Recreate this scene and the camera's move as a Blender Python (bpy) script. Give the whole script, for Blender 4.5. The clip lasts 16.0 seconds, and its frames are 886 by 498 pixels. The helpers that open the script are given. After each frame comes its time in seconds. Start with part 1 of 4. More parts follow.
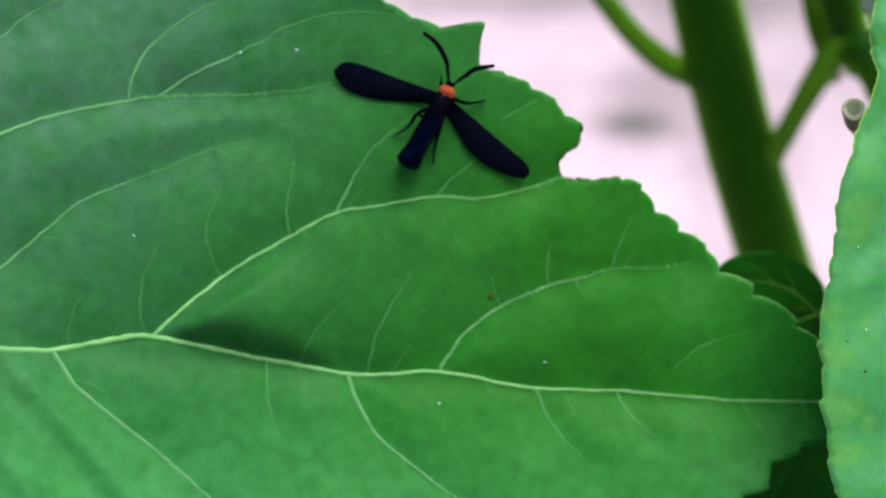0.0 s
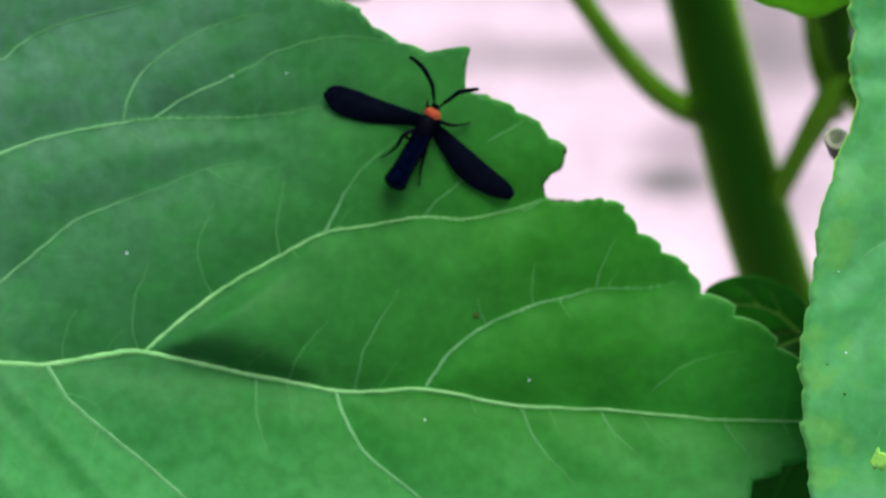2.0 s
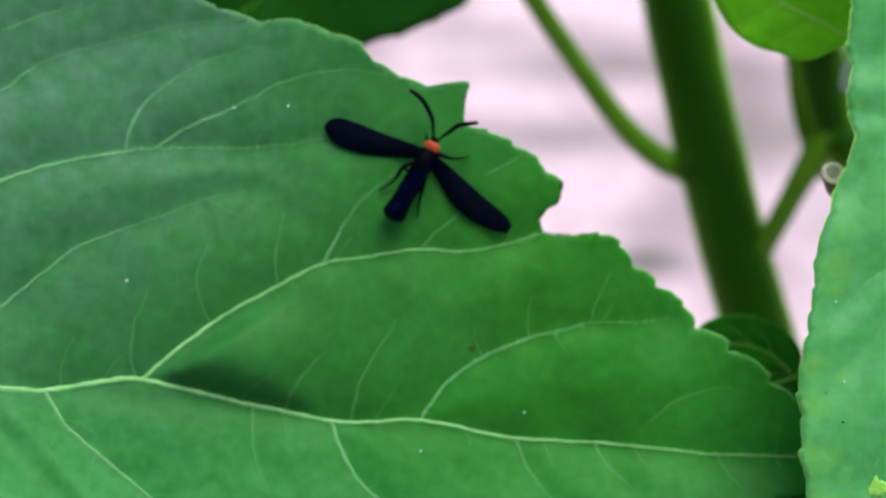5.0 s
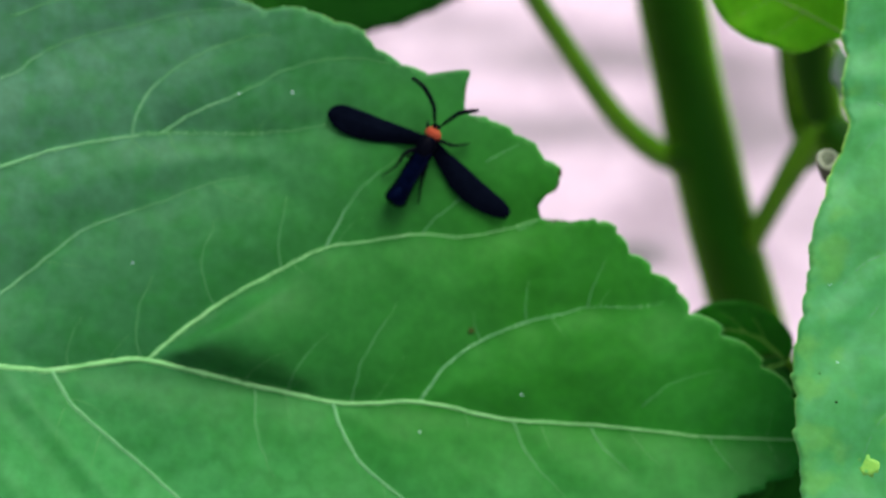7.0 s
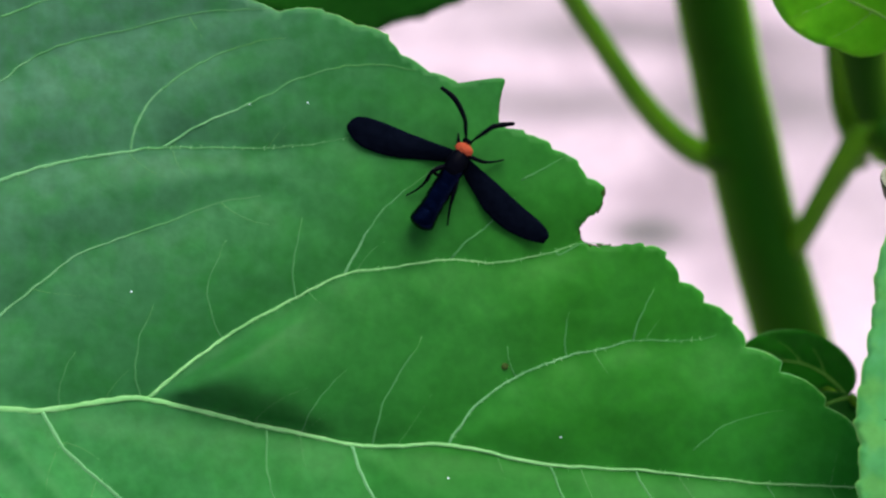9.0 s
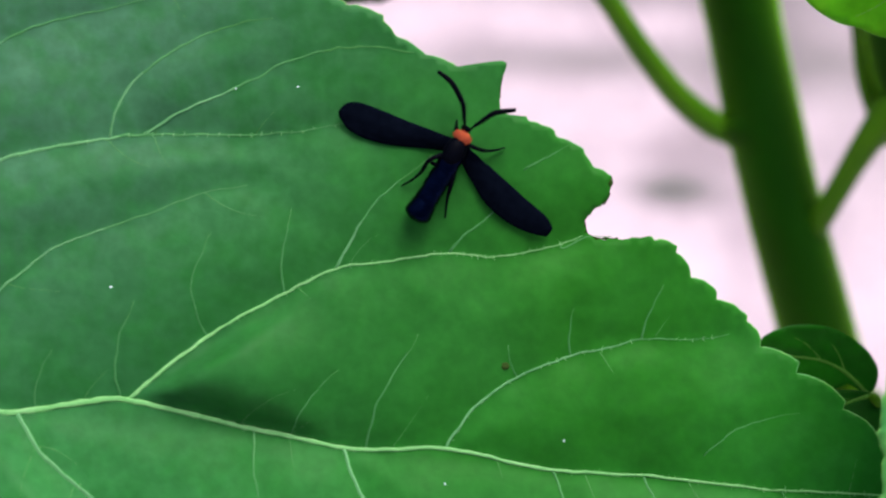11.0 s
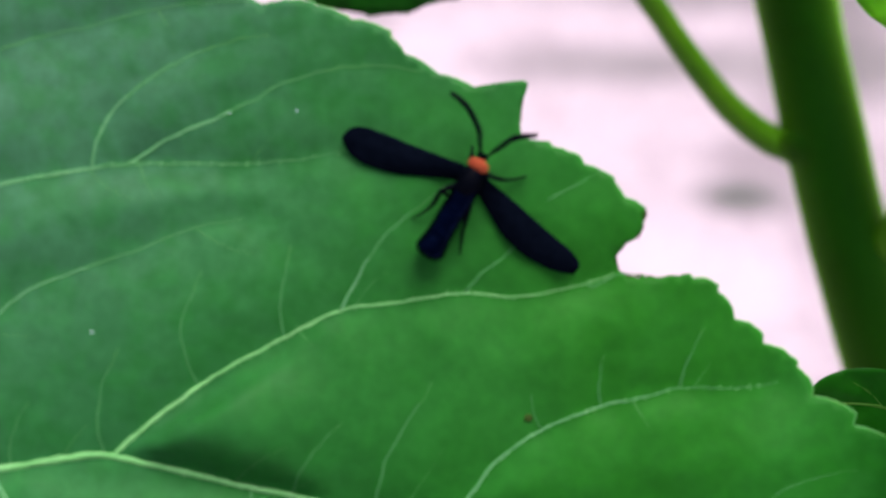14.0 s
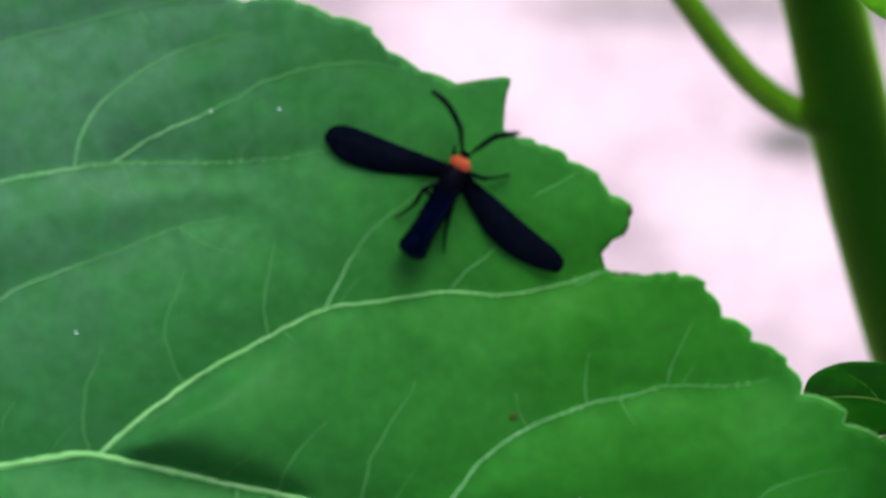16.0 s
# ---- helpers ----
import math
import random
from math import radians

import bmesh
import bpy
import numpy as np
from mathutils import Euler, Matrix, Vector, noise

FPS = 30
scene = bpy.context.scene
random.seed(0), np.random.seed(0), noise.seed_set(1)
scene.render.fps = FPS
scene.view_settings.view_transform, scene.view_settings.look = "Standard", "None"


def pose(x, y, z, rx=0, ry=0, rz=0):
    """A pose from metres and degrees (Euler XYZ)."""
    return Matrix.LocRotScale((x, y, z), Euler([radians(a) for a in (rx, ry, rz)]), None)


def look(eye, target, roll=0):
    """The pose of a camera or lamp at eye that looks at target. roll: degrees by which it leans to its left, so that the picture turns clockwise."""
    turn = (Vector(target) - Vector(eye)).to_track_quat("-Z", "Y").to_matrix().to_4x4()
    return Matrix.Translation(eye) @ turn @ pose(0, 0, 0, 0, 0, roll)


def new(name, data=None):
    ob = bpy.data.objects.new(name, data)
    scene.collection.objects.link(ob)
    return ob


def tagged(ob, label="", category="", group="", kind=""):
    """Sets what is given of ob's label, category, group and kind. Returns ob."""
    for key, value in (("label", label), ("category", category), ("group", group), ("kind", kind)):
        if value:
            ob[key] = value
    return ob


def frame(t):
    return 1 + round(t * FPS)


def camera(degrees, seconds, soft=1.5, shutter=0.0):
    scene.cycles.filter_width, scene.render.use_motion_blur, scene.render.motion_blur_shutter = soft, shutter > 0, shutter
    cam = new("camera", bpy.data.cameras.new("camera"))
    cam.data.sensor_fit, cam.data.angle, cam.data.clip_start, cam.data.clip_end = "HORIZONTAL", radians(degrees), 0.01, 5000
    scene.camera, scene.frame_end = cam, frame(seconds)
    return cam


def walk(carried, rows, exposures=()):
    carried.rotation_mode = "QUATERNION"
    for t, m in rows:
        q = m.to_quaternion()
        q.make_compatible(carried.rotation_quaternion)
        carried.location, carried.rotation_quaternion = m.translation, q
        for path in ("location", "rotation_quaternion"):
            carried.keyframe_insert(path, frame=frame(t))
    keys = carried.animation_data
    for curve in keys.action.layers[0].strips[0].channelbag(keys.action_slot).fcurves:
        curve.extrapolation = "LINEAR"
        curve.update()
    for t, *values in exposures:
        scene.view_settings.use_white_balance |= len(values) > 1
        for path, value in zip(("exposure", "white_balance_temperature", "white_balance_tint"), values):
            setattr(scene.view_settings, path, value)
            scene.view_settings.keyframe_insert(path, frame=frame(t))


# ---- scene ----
# The camera: carried by hand a short way above a leaf, one lens, opened wide enough to blur the distance.
cam = camera(28.0, 16.0, soft=2.3)
cam.data.dof.use_dof = True
cam.data.dof.focus_distance = 0.155
cam.data.dof.aperture_fstop = 24.0
walk(cam, [
    (0, pose(-0.00310, 0.00784, 0.80103, 36.199, 0.042, -0.952)),
    (0.5, pose(0.00512, 0.00230, 0.80041, 38.154, 2.027, 0.478)),
    (1, pose(0.01246, 0.00184, 0.80066, 38.290, 3.863, 1.884)),
    (1.5, pose(0.00888, 0.00250, 0.80127, 38.073, 2.923, 1.144)),
    (2, pose(0.00265, 0.00234, 0.80129, 38.245, 1.108, 0.133)),
    (2.5, pose(0.00145, 0.00174, 0.80093, 38.654, 0.587, 0.126)),
    (3, pose(0.00099, 0.00079, 0.80033, 39.175, 0.344, 0.137)),
    (3.5, pose(-0.00000, 0.00000, 0.80000, 40.000, 0.000, 0.000)),
    (3.7, pose(0.00001, 0.00038, 0.79957, 40.435, 0.019, 0.065)),
    (5.8, pose(0.00016, -0.00450, 0.79921, 41.076, -0.106, 0.011)),
    (6, pose(0.00015, -0.00471, 0.79943, 41.036, -0.196, 0.093)),
    (6.5, pose(-0.00054, -0.00737, 0.80248, 40.871, -0.489, -0.138)),
    (7, pose(-0.00137, -0.00570, 0.80123, 40.837, -0.635, 0.027)),
    (7.5, pose(-0.00009, -0.00188, 0.79782, 40.846, -0.030, 0.547)),
    (8, pose(-0.00064, 0.00177, 0.79489, 40.770, 0.061, 0.529)),
    (8.5, pose(-0.00154, 0.00576, 0.79260, 40.474, -0.025, 0.516)),
    (9, pose(-0.00335, 0.00938, 0.79200, 39.778, -0.545, 0.333)),
    (9.2, pose(-0.00330, 0.00962, 0.79169, 39.780, -0.587, 0.455)),
    (11.3, pose(-0.00074, 0.01891, 0.78678, 38.127, 0.075, 1.094)),
    (11.5, pose(-0.00080, 0.01935, 0.78622, 38.231, 0.077, 1.156)),
    (12, pose(-0.00044, 0.01946, 0.78399, 38.995, 0.158, 1.248)),
    (12.5, pose(0.00049, 0.02174, 0.78129, 39.051, 0.544, 1.574)),
    (13, pose(0.00127, 0.02452, 0.77903, 38.826, 0.959, 1.911)),
    (13.5, pose(0.00320, 0.02607, 0.77716, 39.016, 1.801, 2.347)),
    (14, pose(0.00313, 0.02899, 0.77777, 38.359, 1.910, 2.240)),
    (14.5, pose(0.00241, 0.03141, 0.77861, 37.409, 1.789, 1.799)),
    (15, pose(0.00321, 0.03355, 0.77970, 36.844, 2.016, 1.879)),
    (15.5, pose(0.00618, 0.03359, 0.77967, 36.209, 2.752, 2.669)),
    (16, pose(0.00910, 0.03340, 0.77941, 36.480, 3.701, 3.261)),
], exposures=[(0, 1.0), (16, 1.0)])

# ---- world and light: an even, bright overcast day ----
SUN_UP, SUN_TURN = radians(71), radians(40)
world = bpy.data.worlds.new("overcast_sky")
world.use_nodes = True
scene.world = world
sky = world.node_tree.nodes.new("ShaderNodeTexSky")
sky.sky_type, sky.sun_disc = "NISHITA", False
sky.sun_elevation, sky.sun_rotation = SUN_UP, SUN_TURN
sky.dust_density, sky.ozone_density = 8.0, 0.6
world.node_tree.links.new(sky.outputs[0], world.node_tree.nodes["Background"].inputs[0])
world.node_tree.nodes["Background"].inputs[1].default_value = 0.072
sun = new("sun", bpy.data.lights.new("sun", "SUN"))
sun.data.energy, sun.data.angle, sun.data.color = 1.85, radians(32), (1.0, 0.975, 0.96)
sun_way = Vector((math.sin(SUN_TURN) * math.cos(SUN_UP), math.cos(SUN_TURN) * math.cos(SUN_UP), math.sin(SUN_UP)))
sun.matrix_world = look(sun_way * 5, (0, 0, 0))

# ---- materials ----


def material(name):
    m = bpy.data.materials.new(name)
    m.use_nodes = True
    nodes = m.node_tree.nodes
    nodes.clear()
    out = nodes.new("ShaderNodeOutputMaterial")

    def add(kind, **values):
        n = nodes.new("ShaderNode" + kind)
        for key, value in values.items():
            n.inputs[key.replace("_", " ")].default_value = value
        return n

    def link(a, b):
        m.node_tree.links.new(a, b)

    return m, add, link, out


def ramp(add, link, source, stops):
    r = add("ValToRGB")
    els = r.color_ramp.elements
    els[0].position, els[0].color = stops[0][0], (*stops[0][1], 1)
    els[1].position, els[1].color = stops[-1][0], (*stops[-1][1], 1)
    for at, colour in stops[1:-1]:
        e = els.new(at)
        e.color = (*colour, 1)
    link(source, r.inputs[0])
    return r.outputs[0]


def leaf_material(name, dark, mid, light, through_colour, gloss=0.5, share=0.3, net=350, spec=0.18, sky_sheen=0.0, sunlit_at=None, mottle=None):
    """A thin green leaf: blotched green, a fine net of veinlets in relief, some light passing through."""
    m, add, link, out = material(name)
    co = add("TexCoord").outputs["Object"]
    wide, fine, cells = add("TexNoise", Scale=55.0, Detail=3.0), add("TexNoise", Scale=900.0, Detail=4.0), add("TexVoronoi", Scale=net)
    cells.feature = "DISTANCE_TO_EDGE"
    bend = add("TexNoise", Scale=260.0, Detail=2.0)
    mixv = add("VectorMath")
    mixv.operation = "MULTIPLY_ADD"
    link(bend.outputs["Color"], mixv.inputs[0])
    mixv.inputs[1].default_value = (0.003, 0.003, 0.003)
    link(co, mixv.inputs[2])
    link(mixv.outputs[0], cells.inputs["Vector"])
    for n in (wide, fine, bend):
        link(co, n.inputs["Vector"])
    colour = ramp(add, link, wide.outputs[0], [(0.3, dark), (0.52, mid), (0.72, light)])
    if sky_sheen:  # sky sheen put into the colour, greyer towards the upper left
        part_way, spread, sheen_tint = add("SeparateXYZ"), add("TexNoise", Scale=18.0, Detail=2.0), add("MixRGB", Color2=(0.082, 0.206, 0.142, 1))
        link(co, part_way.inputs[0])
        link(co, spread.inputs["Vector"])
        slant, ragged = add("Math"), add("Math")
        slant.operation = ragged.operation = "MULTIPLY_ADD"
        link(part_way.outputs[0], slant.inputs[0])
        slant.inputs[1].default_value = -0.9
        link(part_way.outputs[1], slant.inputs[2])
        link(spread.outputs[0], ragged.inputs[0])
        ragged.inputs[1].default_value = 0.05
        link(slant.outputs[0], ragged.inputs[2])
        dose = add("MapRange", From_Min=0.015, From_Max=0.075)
        dose.inputs["To Max"].default_value = sky_sheen * 1.4
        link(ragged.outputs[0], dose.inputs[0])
        link(dose.outputs[0], sheen_tint.inputs[0])
        link(colour, sheen_tint.inputs[1])
        colour = sheen_tint.outputs[0]
        # lighter green below the midrib, standing in for light caught there
        across, low_half, low_bright = add("Math"), add("MapRange", From_Min=-0.016, From_Max=-0.030), add("MixRGB", Color2=(0.056, 0.305, 0.086, 1))
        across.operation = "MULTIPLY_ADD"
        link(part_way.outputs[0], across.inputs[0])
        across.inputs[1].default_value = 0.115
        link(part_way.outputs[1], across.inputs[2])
        low_half.inputs["To Max"].default_value = min(1.0, sky_sheen * 1.7)
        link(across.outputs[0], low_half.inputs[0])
        link(low_half.outputs[0], low_bright.inputs[0])
        link(colour, low_bright.inputs[1])
        colour = low_bright.outputs[0]
    # bluish and yellowish flecks a millimetre or two across
    fleck, fleck_dose, flecked = add("TexNoise", Scale=430.0, Detail=3.0), add("MapRange", From_Min=0.42, From_Max=0.66), add("MixRGB")
    link(co, fleck.inputs["Vector"])
    link(fleck.outputs[0], fleck_dose.inputs[0])
    fleck_dose.inputs["To Max"].default_value = 0.45
    link(fleck_dose.outputs[0], flecked.inputs[0])
    link(colour, flecked.inputs[1])
    flecked.inputs[2].default_value = (mid[0] * 1.6, mid[1] * 1.10, mid[2] * 1.8, 1)
    colour = flecked.outputs[0]
    if sunlit_at:  # warmer, yellower green around one lobe: sunlight through the blade put into colour
        off, near, warm = add("VectorMath"), add("VectorMath"), add("MixRGB", Color2=(0.028, 0.190, 0.013, 1))
        off.operation, near.operation = "SUBTRACT", "LENGTH"
        link(co, off.inputs[0])
        off.inputs[1].default_value = (*sunlit_at, 0)
        link(off.outputs[0], near.inputs[0])
        fade = add("MapRange", From_Min=0.040, From_Max=0.006)
        fade.inputs["To Max"].default_value = 0.55
        link(near.outputs["Value"], fade.inputs[0])
        link(fade.outputs[0], warm.inputs[0])
        link(colour, warm.inputs[1])
        colour = warm.outputs[0]
    if mottle:  # yellowing blotches, densest along the margin
        place, spots, near_rim = add("SeparateXYZ"), add("TexNoise", Scale=320.0, Detail=4.0), add("MapRange", From_Min=mottle[0], From_Max=mottle[1])
        near_rim.inputs["To Min"].default_value, near_rim.inputs["To Max"].default_value = 0.0, 0.15
        link(co, place.inputs[0])
        link(co, spots.inputs["Vector"])
        link(place.outputs[0], near_rim.inputs[0])
        total, dose = add("Math"), add("MapRange", From_Min=0.60, From_Max=0.72)
        link(spots.outputs[0], total.inputs[0])
        link(near_rim.outputs[0], total.inputs[1])
        link(total.outputs[0], dose.inputs[0])
        dose.inputs["To Max"].default_value = 0.5
        yellowed = add("MixRGB", Color2=(0.15, 0.45, 0.085, 1))
        link(dose.outputs[0], yellowed.inputs[0])
        link(colour, yellowed.inputs[1])
        colour = yellowed.outputs[0]
    grain = ramp(add, link, fine.outputs[0], [(0.3, (0.82, 0.82, 0.82)), (0.7, (1.12, 1.12, 1.12))])
    edge = ramp(add, link, cells.outputs["Distance"], [(0.0, (1.1, 1.08, 1.08)), (0.09, (1.0, 1.0, 1.0))])
    mul, mul2 = add("MixRGB", Fac=1.0), add("MixRGB", Fac=0.3)
    mul.blend_type = mul2.blend_type = "MULTIPLY"
    link(colour, mul.inputs[1])
    link(grain, mul.inputs[2])
    link(mul.outputs[0], mul2.inputs[1])
    link(edge, mul2.inputs[2])
    soft = add("MapRange", From_Max=0.12)
    link(cells.outputs["Distance"], soft.inputs[0])
    bump, bump2 = add("Bump", Strength=0.05, Distance=0.0002), add("Bump", Strength=0.16, Distance=0.0002)
    link(soft.outputs[0], bump.inputs["Height"])
    link(fine.outputs[0], bump2.inputs["Height"])
    link(bump.outputs[0], bump2.inputs["Normal"])
    skin = add("BsdfPrincipled", Roughness=gloss)
    skin.inputs["Specular IOR Level"].default_value = spec
    link(mul2.outputs[0], skin.inputs["Base Color"])
    link(bump2.outputs[0], skin.inputs["Normal"])
    glow = add("BsdfTranslucent", Color=(*through_colour, 1))
    mix = add("MixShader", Fac=share)
    link(skin.outputs[0], mix.inputs[1])
    link(glow.outputs[0], mix.inputs[2])
    link(mix.outputs[0], out.inputs[0])
    return m


def plain_material(name, low, high, rough, scale=300.0, bump_depth=0.0002, spec=0.5, metal=0.0, fuzz=None):
    """An opaque surface with two scales of mottling and fine relief."""
    m, add, link, out = material(name)
    co = add("TexCoord").outputs["Object"]
    a, b = add("TexNoise", Scale=scale, Detail=5.0), add("TexNoise", Scale=scale * 7, Detail=3.0)
    link(co, a.inputs["Vector"])
    link(co, b.inputs["Vector"])
    both = add("MixRGB", Fac=0.4)
    link(a.outputs[0], both.inputs[1])
    link(b.outputs[0], both.inputs[2])
    skin = add("BsdfPrincipled", Roughness=rough, Metallic=metal)
    skin.inputs["Specular IOR Level"].default_value = spec
    if fuzz:  # a down of short hairs
        skin.inputs["Sheen Weight"].default_value, skin.inputs["Sheen Roughness"].default_value = 1.0, 0.44
        skin.inputs["Sheen Tint"].default_value = (*fuzz, 1)
    link(ramp(add, link, both.outputs[0], [(0.35, low), (0.65, high)]), skin.inputs["Base Color"])
    bump = add("Bump", Strength=0.4, Distance=bump_depth)
    link(both.outputs[0], bump.inputs["Height"])
    link(bump.outputs[0], skin.inputs["Normal"])
    link(skin.outputs[0], out.inputs[0])
    return m


def ground_material():
    """Pale pinkish sand with grey patches and soft shadow streaks put into the colour."""
    m, add, link, out = material("pale_sand")
    co = add("TexCoord").outputs["Object"]
    a, b, c = add("TexNoise", Scale=9.0, Detail=4.0), add("TexNoise", Scale=120.0, Detail=5.0), add("TexNoise", Scale=1500.0, Detail=2.0)
    for n in (a, b, c):
        link(co, n.inputs["Vector"])
    base = ramp(add, link, a.outputs[0], [(0.35, SAND_LOW), (0.5, SAND_MID), (0.62, SAND_HIGH)])
    grain = ramp(add, link, b.outputs[0], [(0.3, (0.85, 0.85, 0.85)), (0.7, (1.1, 1.1, 1.1))])
    mul = add("MixRGB", Fac=1.0)
    mul.blend_type = "MULTIPLY"
    link(base, mul.inputs[1])
    link(grain, mul.inputs[2])
    last = mul.outputs[0]
    # grey patches and painted shadow streaks, each an uneven blot of its own size
    for x, y, wide, tall, depth in GREY_BLOTS:
        off = add("VectorMath")
        off.operation = "SUBTRACT"
        link(co, off.inputs[0])
        off.inputs[1].default_value = (x, y, 0)
        sc = add("VectorMath")
        sc.operation = "MULTIPLY"
        link(off.outputs[0], sc.inputs[0])
        sc.inputs[1].default_value = (1 / wide, 1 / tall, 0)
        ln = add("VectorMath")
        ln.operation = "LENGTH"
        link(sc.outputs[0], ln.inputs[0])
        rag = add("Math")
        rag.operation = "MULTIPLY_ADD"
        link(a.outputs[0], rag.inputs[0])
        rag.inputs[1].default_value = 0.8
        link(ln.outputs["Value"], rag.inputs[2])
        mask = add("MapRange", From_Min=1.6, From_Max=0.7)
        mask.inputs["To Max"].default_value = depth
        link(rag.outputs[0], mask.inputs[0])
        blot = add("MixRGB", Color2=(0.10, 0.102, 0.103, 1))
        link(mask.outputs[0], blot.inputs[0])
        link(last, blot.inputs[1])
        last = blot.outputs[0]
    skin = add("BsdfPrincipled", Roughness=0.9)
    link(last, skin.inputs["Base Color"])
    bump, bump2 = add("Bump", Strength=0.5, Distance=0.004), add("Bump", Strength=0.6, Distance=0.0006)
    link(b.outputs[0], bump.inputs["Height"])
    link(c.outputs[0], bump2.inputs["Height"])
    link(bump.outputs[0], bump2.inputs["Normal"])
    link(bump2.outputs[0], skin.inputs["Normal"])
    link(skin.outputs[0], out.inputs[0])
    return m


SAND_LOW, SAND_MID, SAND_HIGH = (0.30, 0.243, 0.292), (0.465, 0.378, 0.455), (0.54, 0.44, 0.53)
# x, y, half width, half depth, strength
GREY_BLOTS = [(0.119, 0.681, 0.031, 0.015, 1.0), (0.065, 0.785, 0.12, 0.020, 0.6), (0.085, 0.85, 0.11, 0.022, 0.65), (0.03, 0.88, 0.09, 0.022, 0.5),
        (0.205, 0.785, 0.10, 0.035, 0.6), (0.22, 0.84, 0.08, 0.03, 0.45), (-0.10, 0.93, 0.10, 0.03, 0.5), (0.33, 0.70, 0.08, 0.03, 0.5), (0.25, 0.73, 0.11, 0.07, 0.22)]

LEAF = leaf_material("matt_green_leaf", (0.008, 0.128, 0.009), (0.012, 0.157, 0.015), (0.022, 0.186, 0.030), (0.02, 0.28, 0.010), sky_sheen=0.5, spec=0.09, sunlit_at=(0.012, -0.002))
LEAF_PALE = leaf_material("pale_green_leaf", (0.052, 0.315, 0.080), (0.068, 0.36, 0.104), (0.095, 0.40, 0.116), (0.11, 0.45, 0.04), gloss=0.5, share=0.42, mottle=(0.0385, 0.0335))
LEAF_LIGHT = leaf_material("fresh_green_leaf", (0.10, 0.40, 0.008), (0.125, 0.47, 0.010), (0.16, 0.54, 0.014), (0.20, 0.66, 0.01), share=0.42)
# darkened copy of the leaf green: the shade is in the colour
LEAF_SHADED = leaf_material("shaded_green_leaf", (0.003, 0.045, 0.002), (0.005, 0.060, 0.003), (0.008, 0.080, 0.005), (0.005, 0.08, 0.002), gloss=0.6, share=0.10, spec=0.06)
LEAF_SPROUT = leaf_material("glossy_sprout_leaf", (0.006, 0.09, 0.003), (0.012, 0.125, 0.006), (0.026, 0.19, 0.018), (0.02, 0.22, 0.005), gloss=0.45, share=0.15, spec=0.07)
LEAF_GREY = leaf_material("greyish_young_leaf", (0.10, 0.17, 0.12), (0.14, 0.22, 0.16), (0.18, 0.27, 0.20), (0.10, 0.22, 0.08), gloss=0.6, share=0.15)
VEIN = plain_material("pale_vein", (0.125, 0.40, 0.115), (0.19, 0.47, 0.17), 0.45, 600.0, 0.0002, 0.3)
VEIN_MID = plain_material("middling_vein", (0.082, 0.29, 0.10), (0.12, 0.345, 0.138), 0.5, 600.0, 0.0002, 0.3)
VEIN_FINE = plain_material("fine_vein", (0.046, 0.225, 0.055), (0.064, 0.262, 0.075), 0.5, 600.0, 0.0002, 0.3)
VEINLET = plain_material("finest_vein", (0.036, 0.205, 0.034), (0.046, 0.235, 0.042), 0.5, 600.0, 0.0002, 0.3)
VEIN_YELLOW = plain_material("yellow_green_vein", (0.14, 0.34, 0.03), (0.20, 0.44, 0.05), 0.5, 600.0)
RIM = plain_material("yellow_green_rim", (0.12, 0.36, 0.05), (0.20, 0.46, 0.07), 0.5, 500.0, 0.0002, 0.2)
RIM_EDGE = plain_material("yellowing_leaf_edge", (0.10, 0.37, 0.08), (0.22, 0.47, 0.07), 0.5, 90.0, 0.0002, 0.2)
RIM_PALE = plain_material("pale_leaf_edge", (0.09, 0.36, 0.10), (0.16, 0.43, 0.07), 0.5, 120.0, 0.0002, 0.2)
SPROUT_VEIN = plain_material("yellowish_sprout_vein", (0.06, 0.20, 0.02), (0.09, 0.26, 0.03), 0.5, 600.0, 0.0002, 0.2)
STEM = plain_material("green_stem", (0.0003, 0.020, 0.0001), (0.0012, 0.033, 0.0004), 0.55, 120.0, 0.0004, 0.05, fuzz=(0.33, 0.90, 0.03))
STALK = plain_material("light_green_stalk", (0.040, 0.145, 0.002), (0.068, 0.195, 0.004), 0.5, 200.0, 0.0003, 0.12)
BROWN = plain_material("brown_speck", (0.018, 0.045, 0.008), (0.036, 0.070, 0.014), 0.95, 900.0, 0.0002, 0.05)
BLACK = plain_material("blue_black_scales", (0.0008, 0.001, 0.0025), (0.0010, 0.0014, 0.004), 0.5, 1500.0, 0.0001, 0.02)
BLACK_MATT = plain_material("matt_black_scales", (0.0010, 0.0018, 0.0044), (0.0028, 0.0044, 0.0098), 0.65, 1500.0, 0.0001, 0.0)
BLUE = plain_material("dark_blue_sheen", (0.0008, 0.0020, 0.009), (0.0036, 0.0085, 0.034), 0.24, 700.0, 0.0003, 0.0, metal=1.0)
ORANGE = plain_material("orange_red_hairs", (0.27, 0.036, 0.010), (0.44, 0.078, 0.022), 0.9, 1800.0, 0.0003)
PITH = plain_material("pale_pith", (0.55, 0.58, 0.38), (0.75, 0.77, 0.58), 0.7, 1500.0, 0.0003)
BARK = plain_material("dark_olive_rind", (0.020, 0.032, 0.008), (0.050, 0.062, 0.022), 0.6, 900.0, 0.0002, 0.15)
DEW = plain_material("white_speck", (0.66, 0.90, 0.90), (0.74, 0.97, 0.97), 0.2, 500.0)

# ---- shaping tools; shapes are given in millimetres ----
MM = 0.001
FRAME = pose(0, 0.1106, 0.6682, 40, 0, 0)  # a frame in the leaf's middle, z out of its upper face


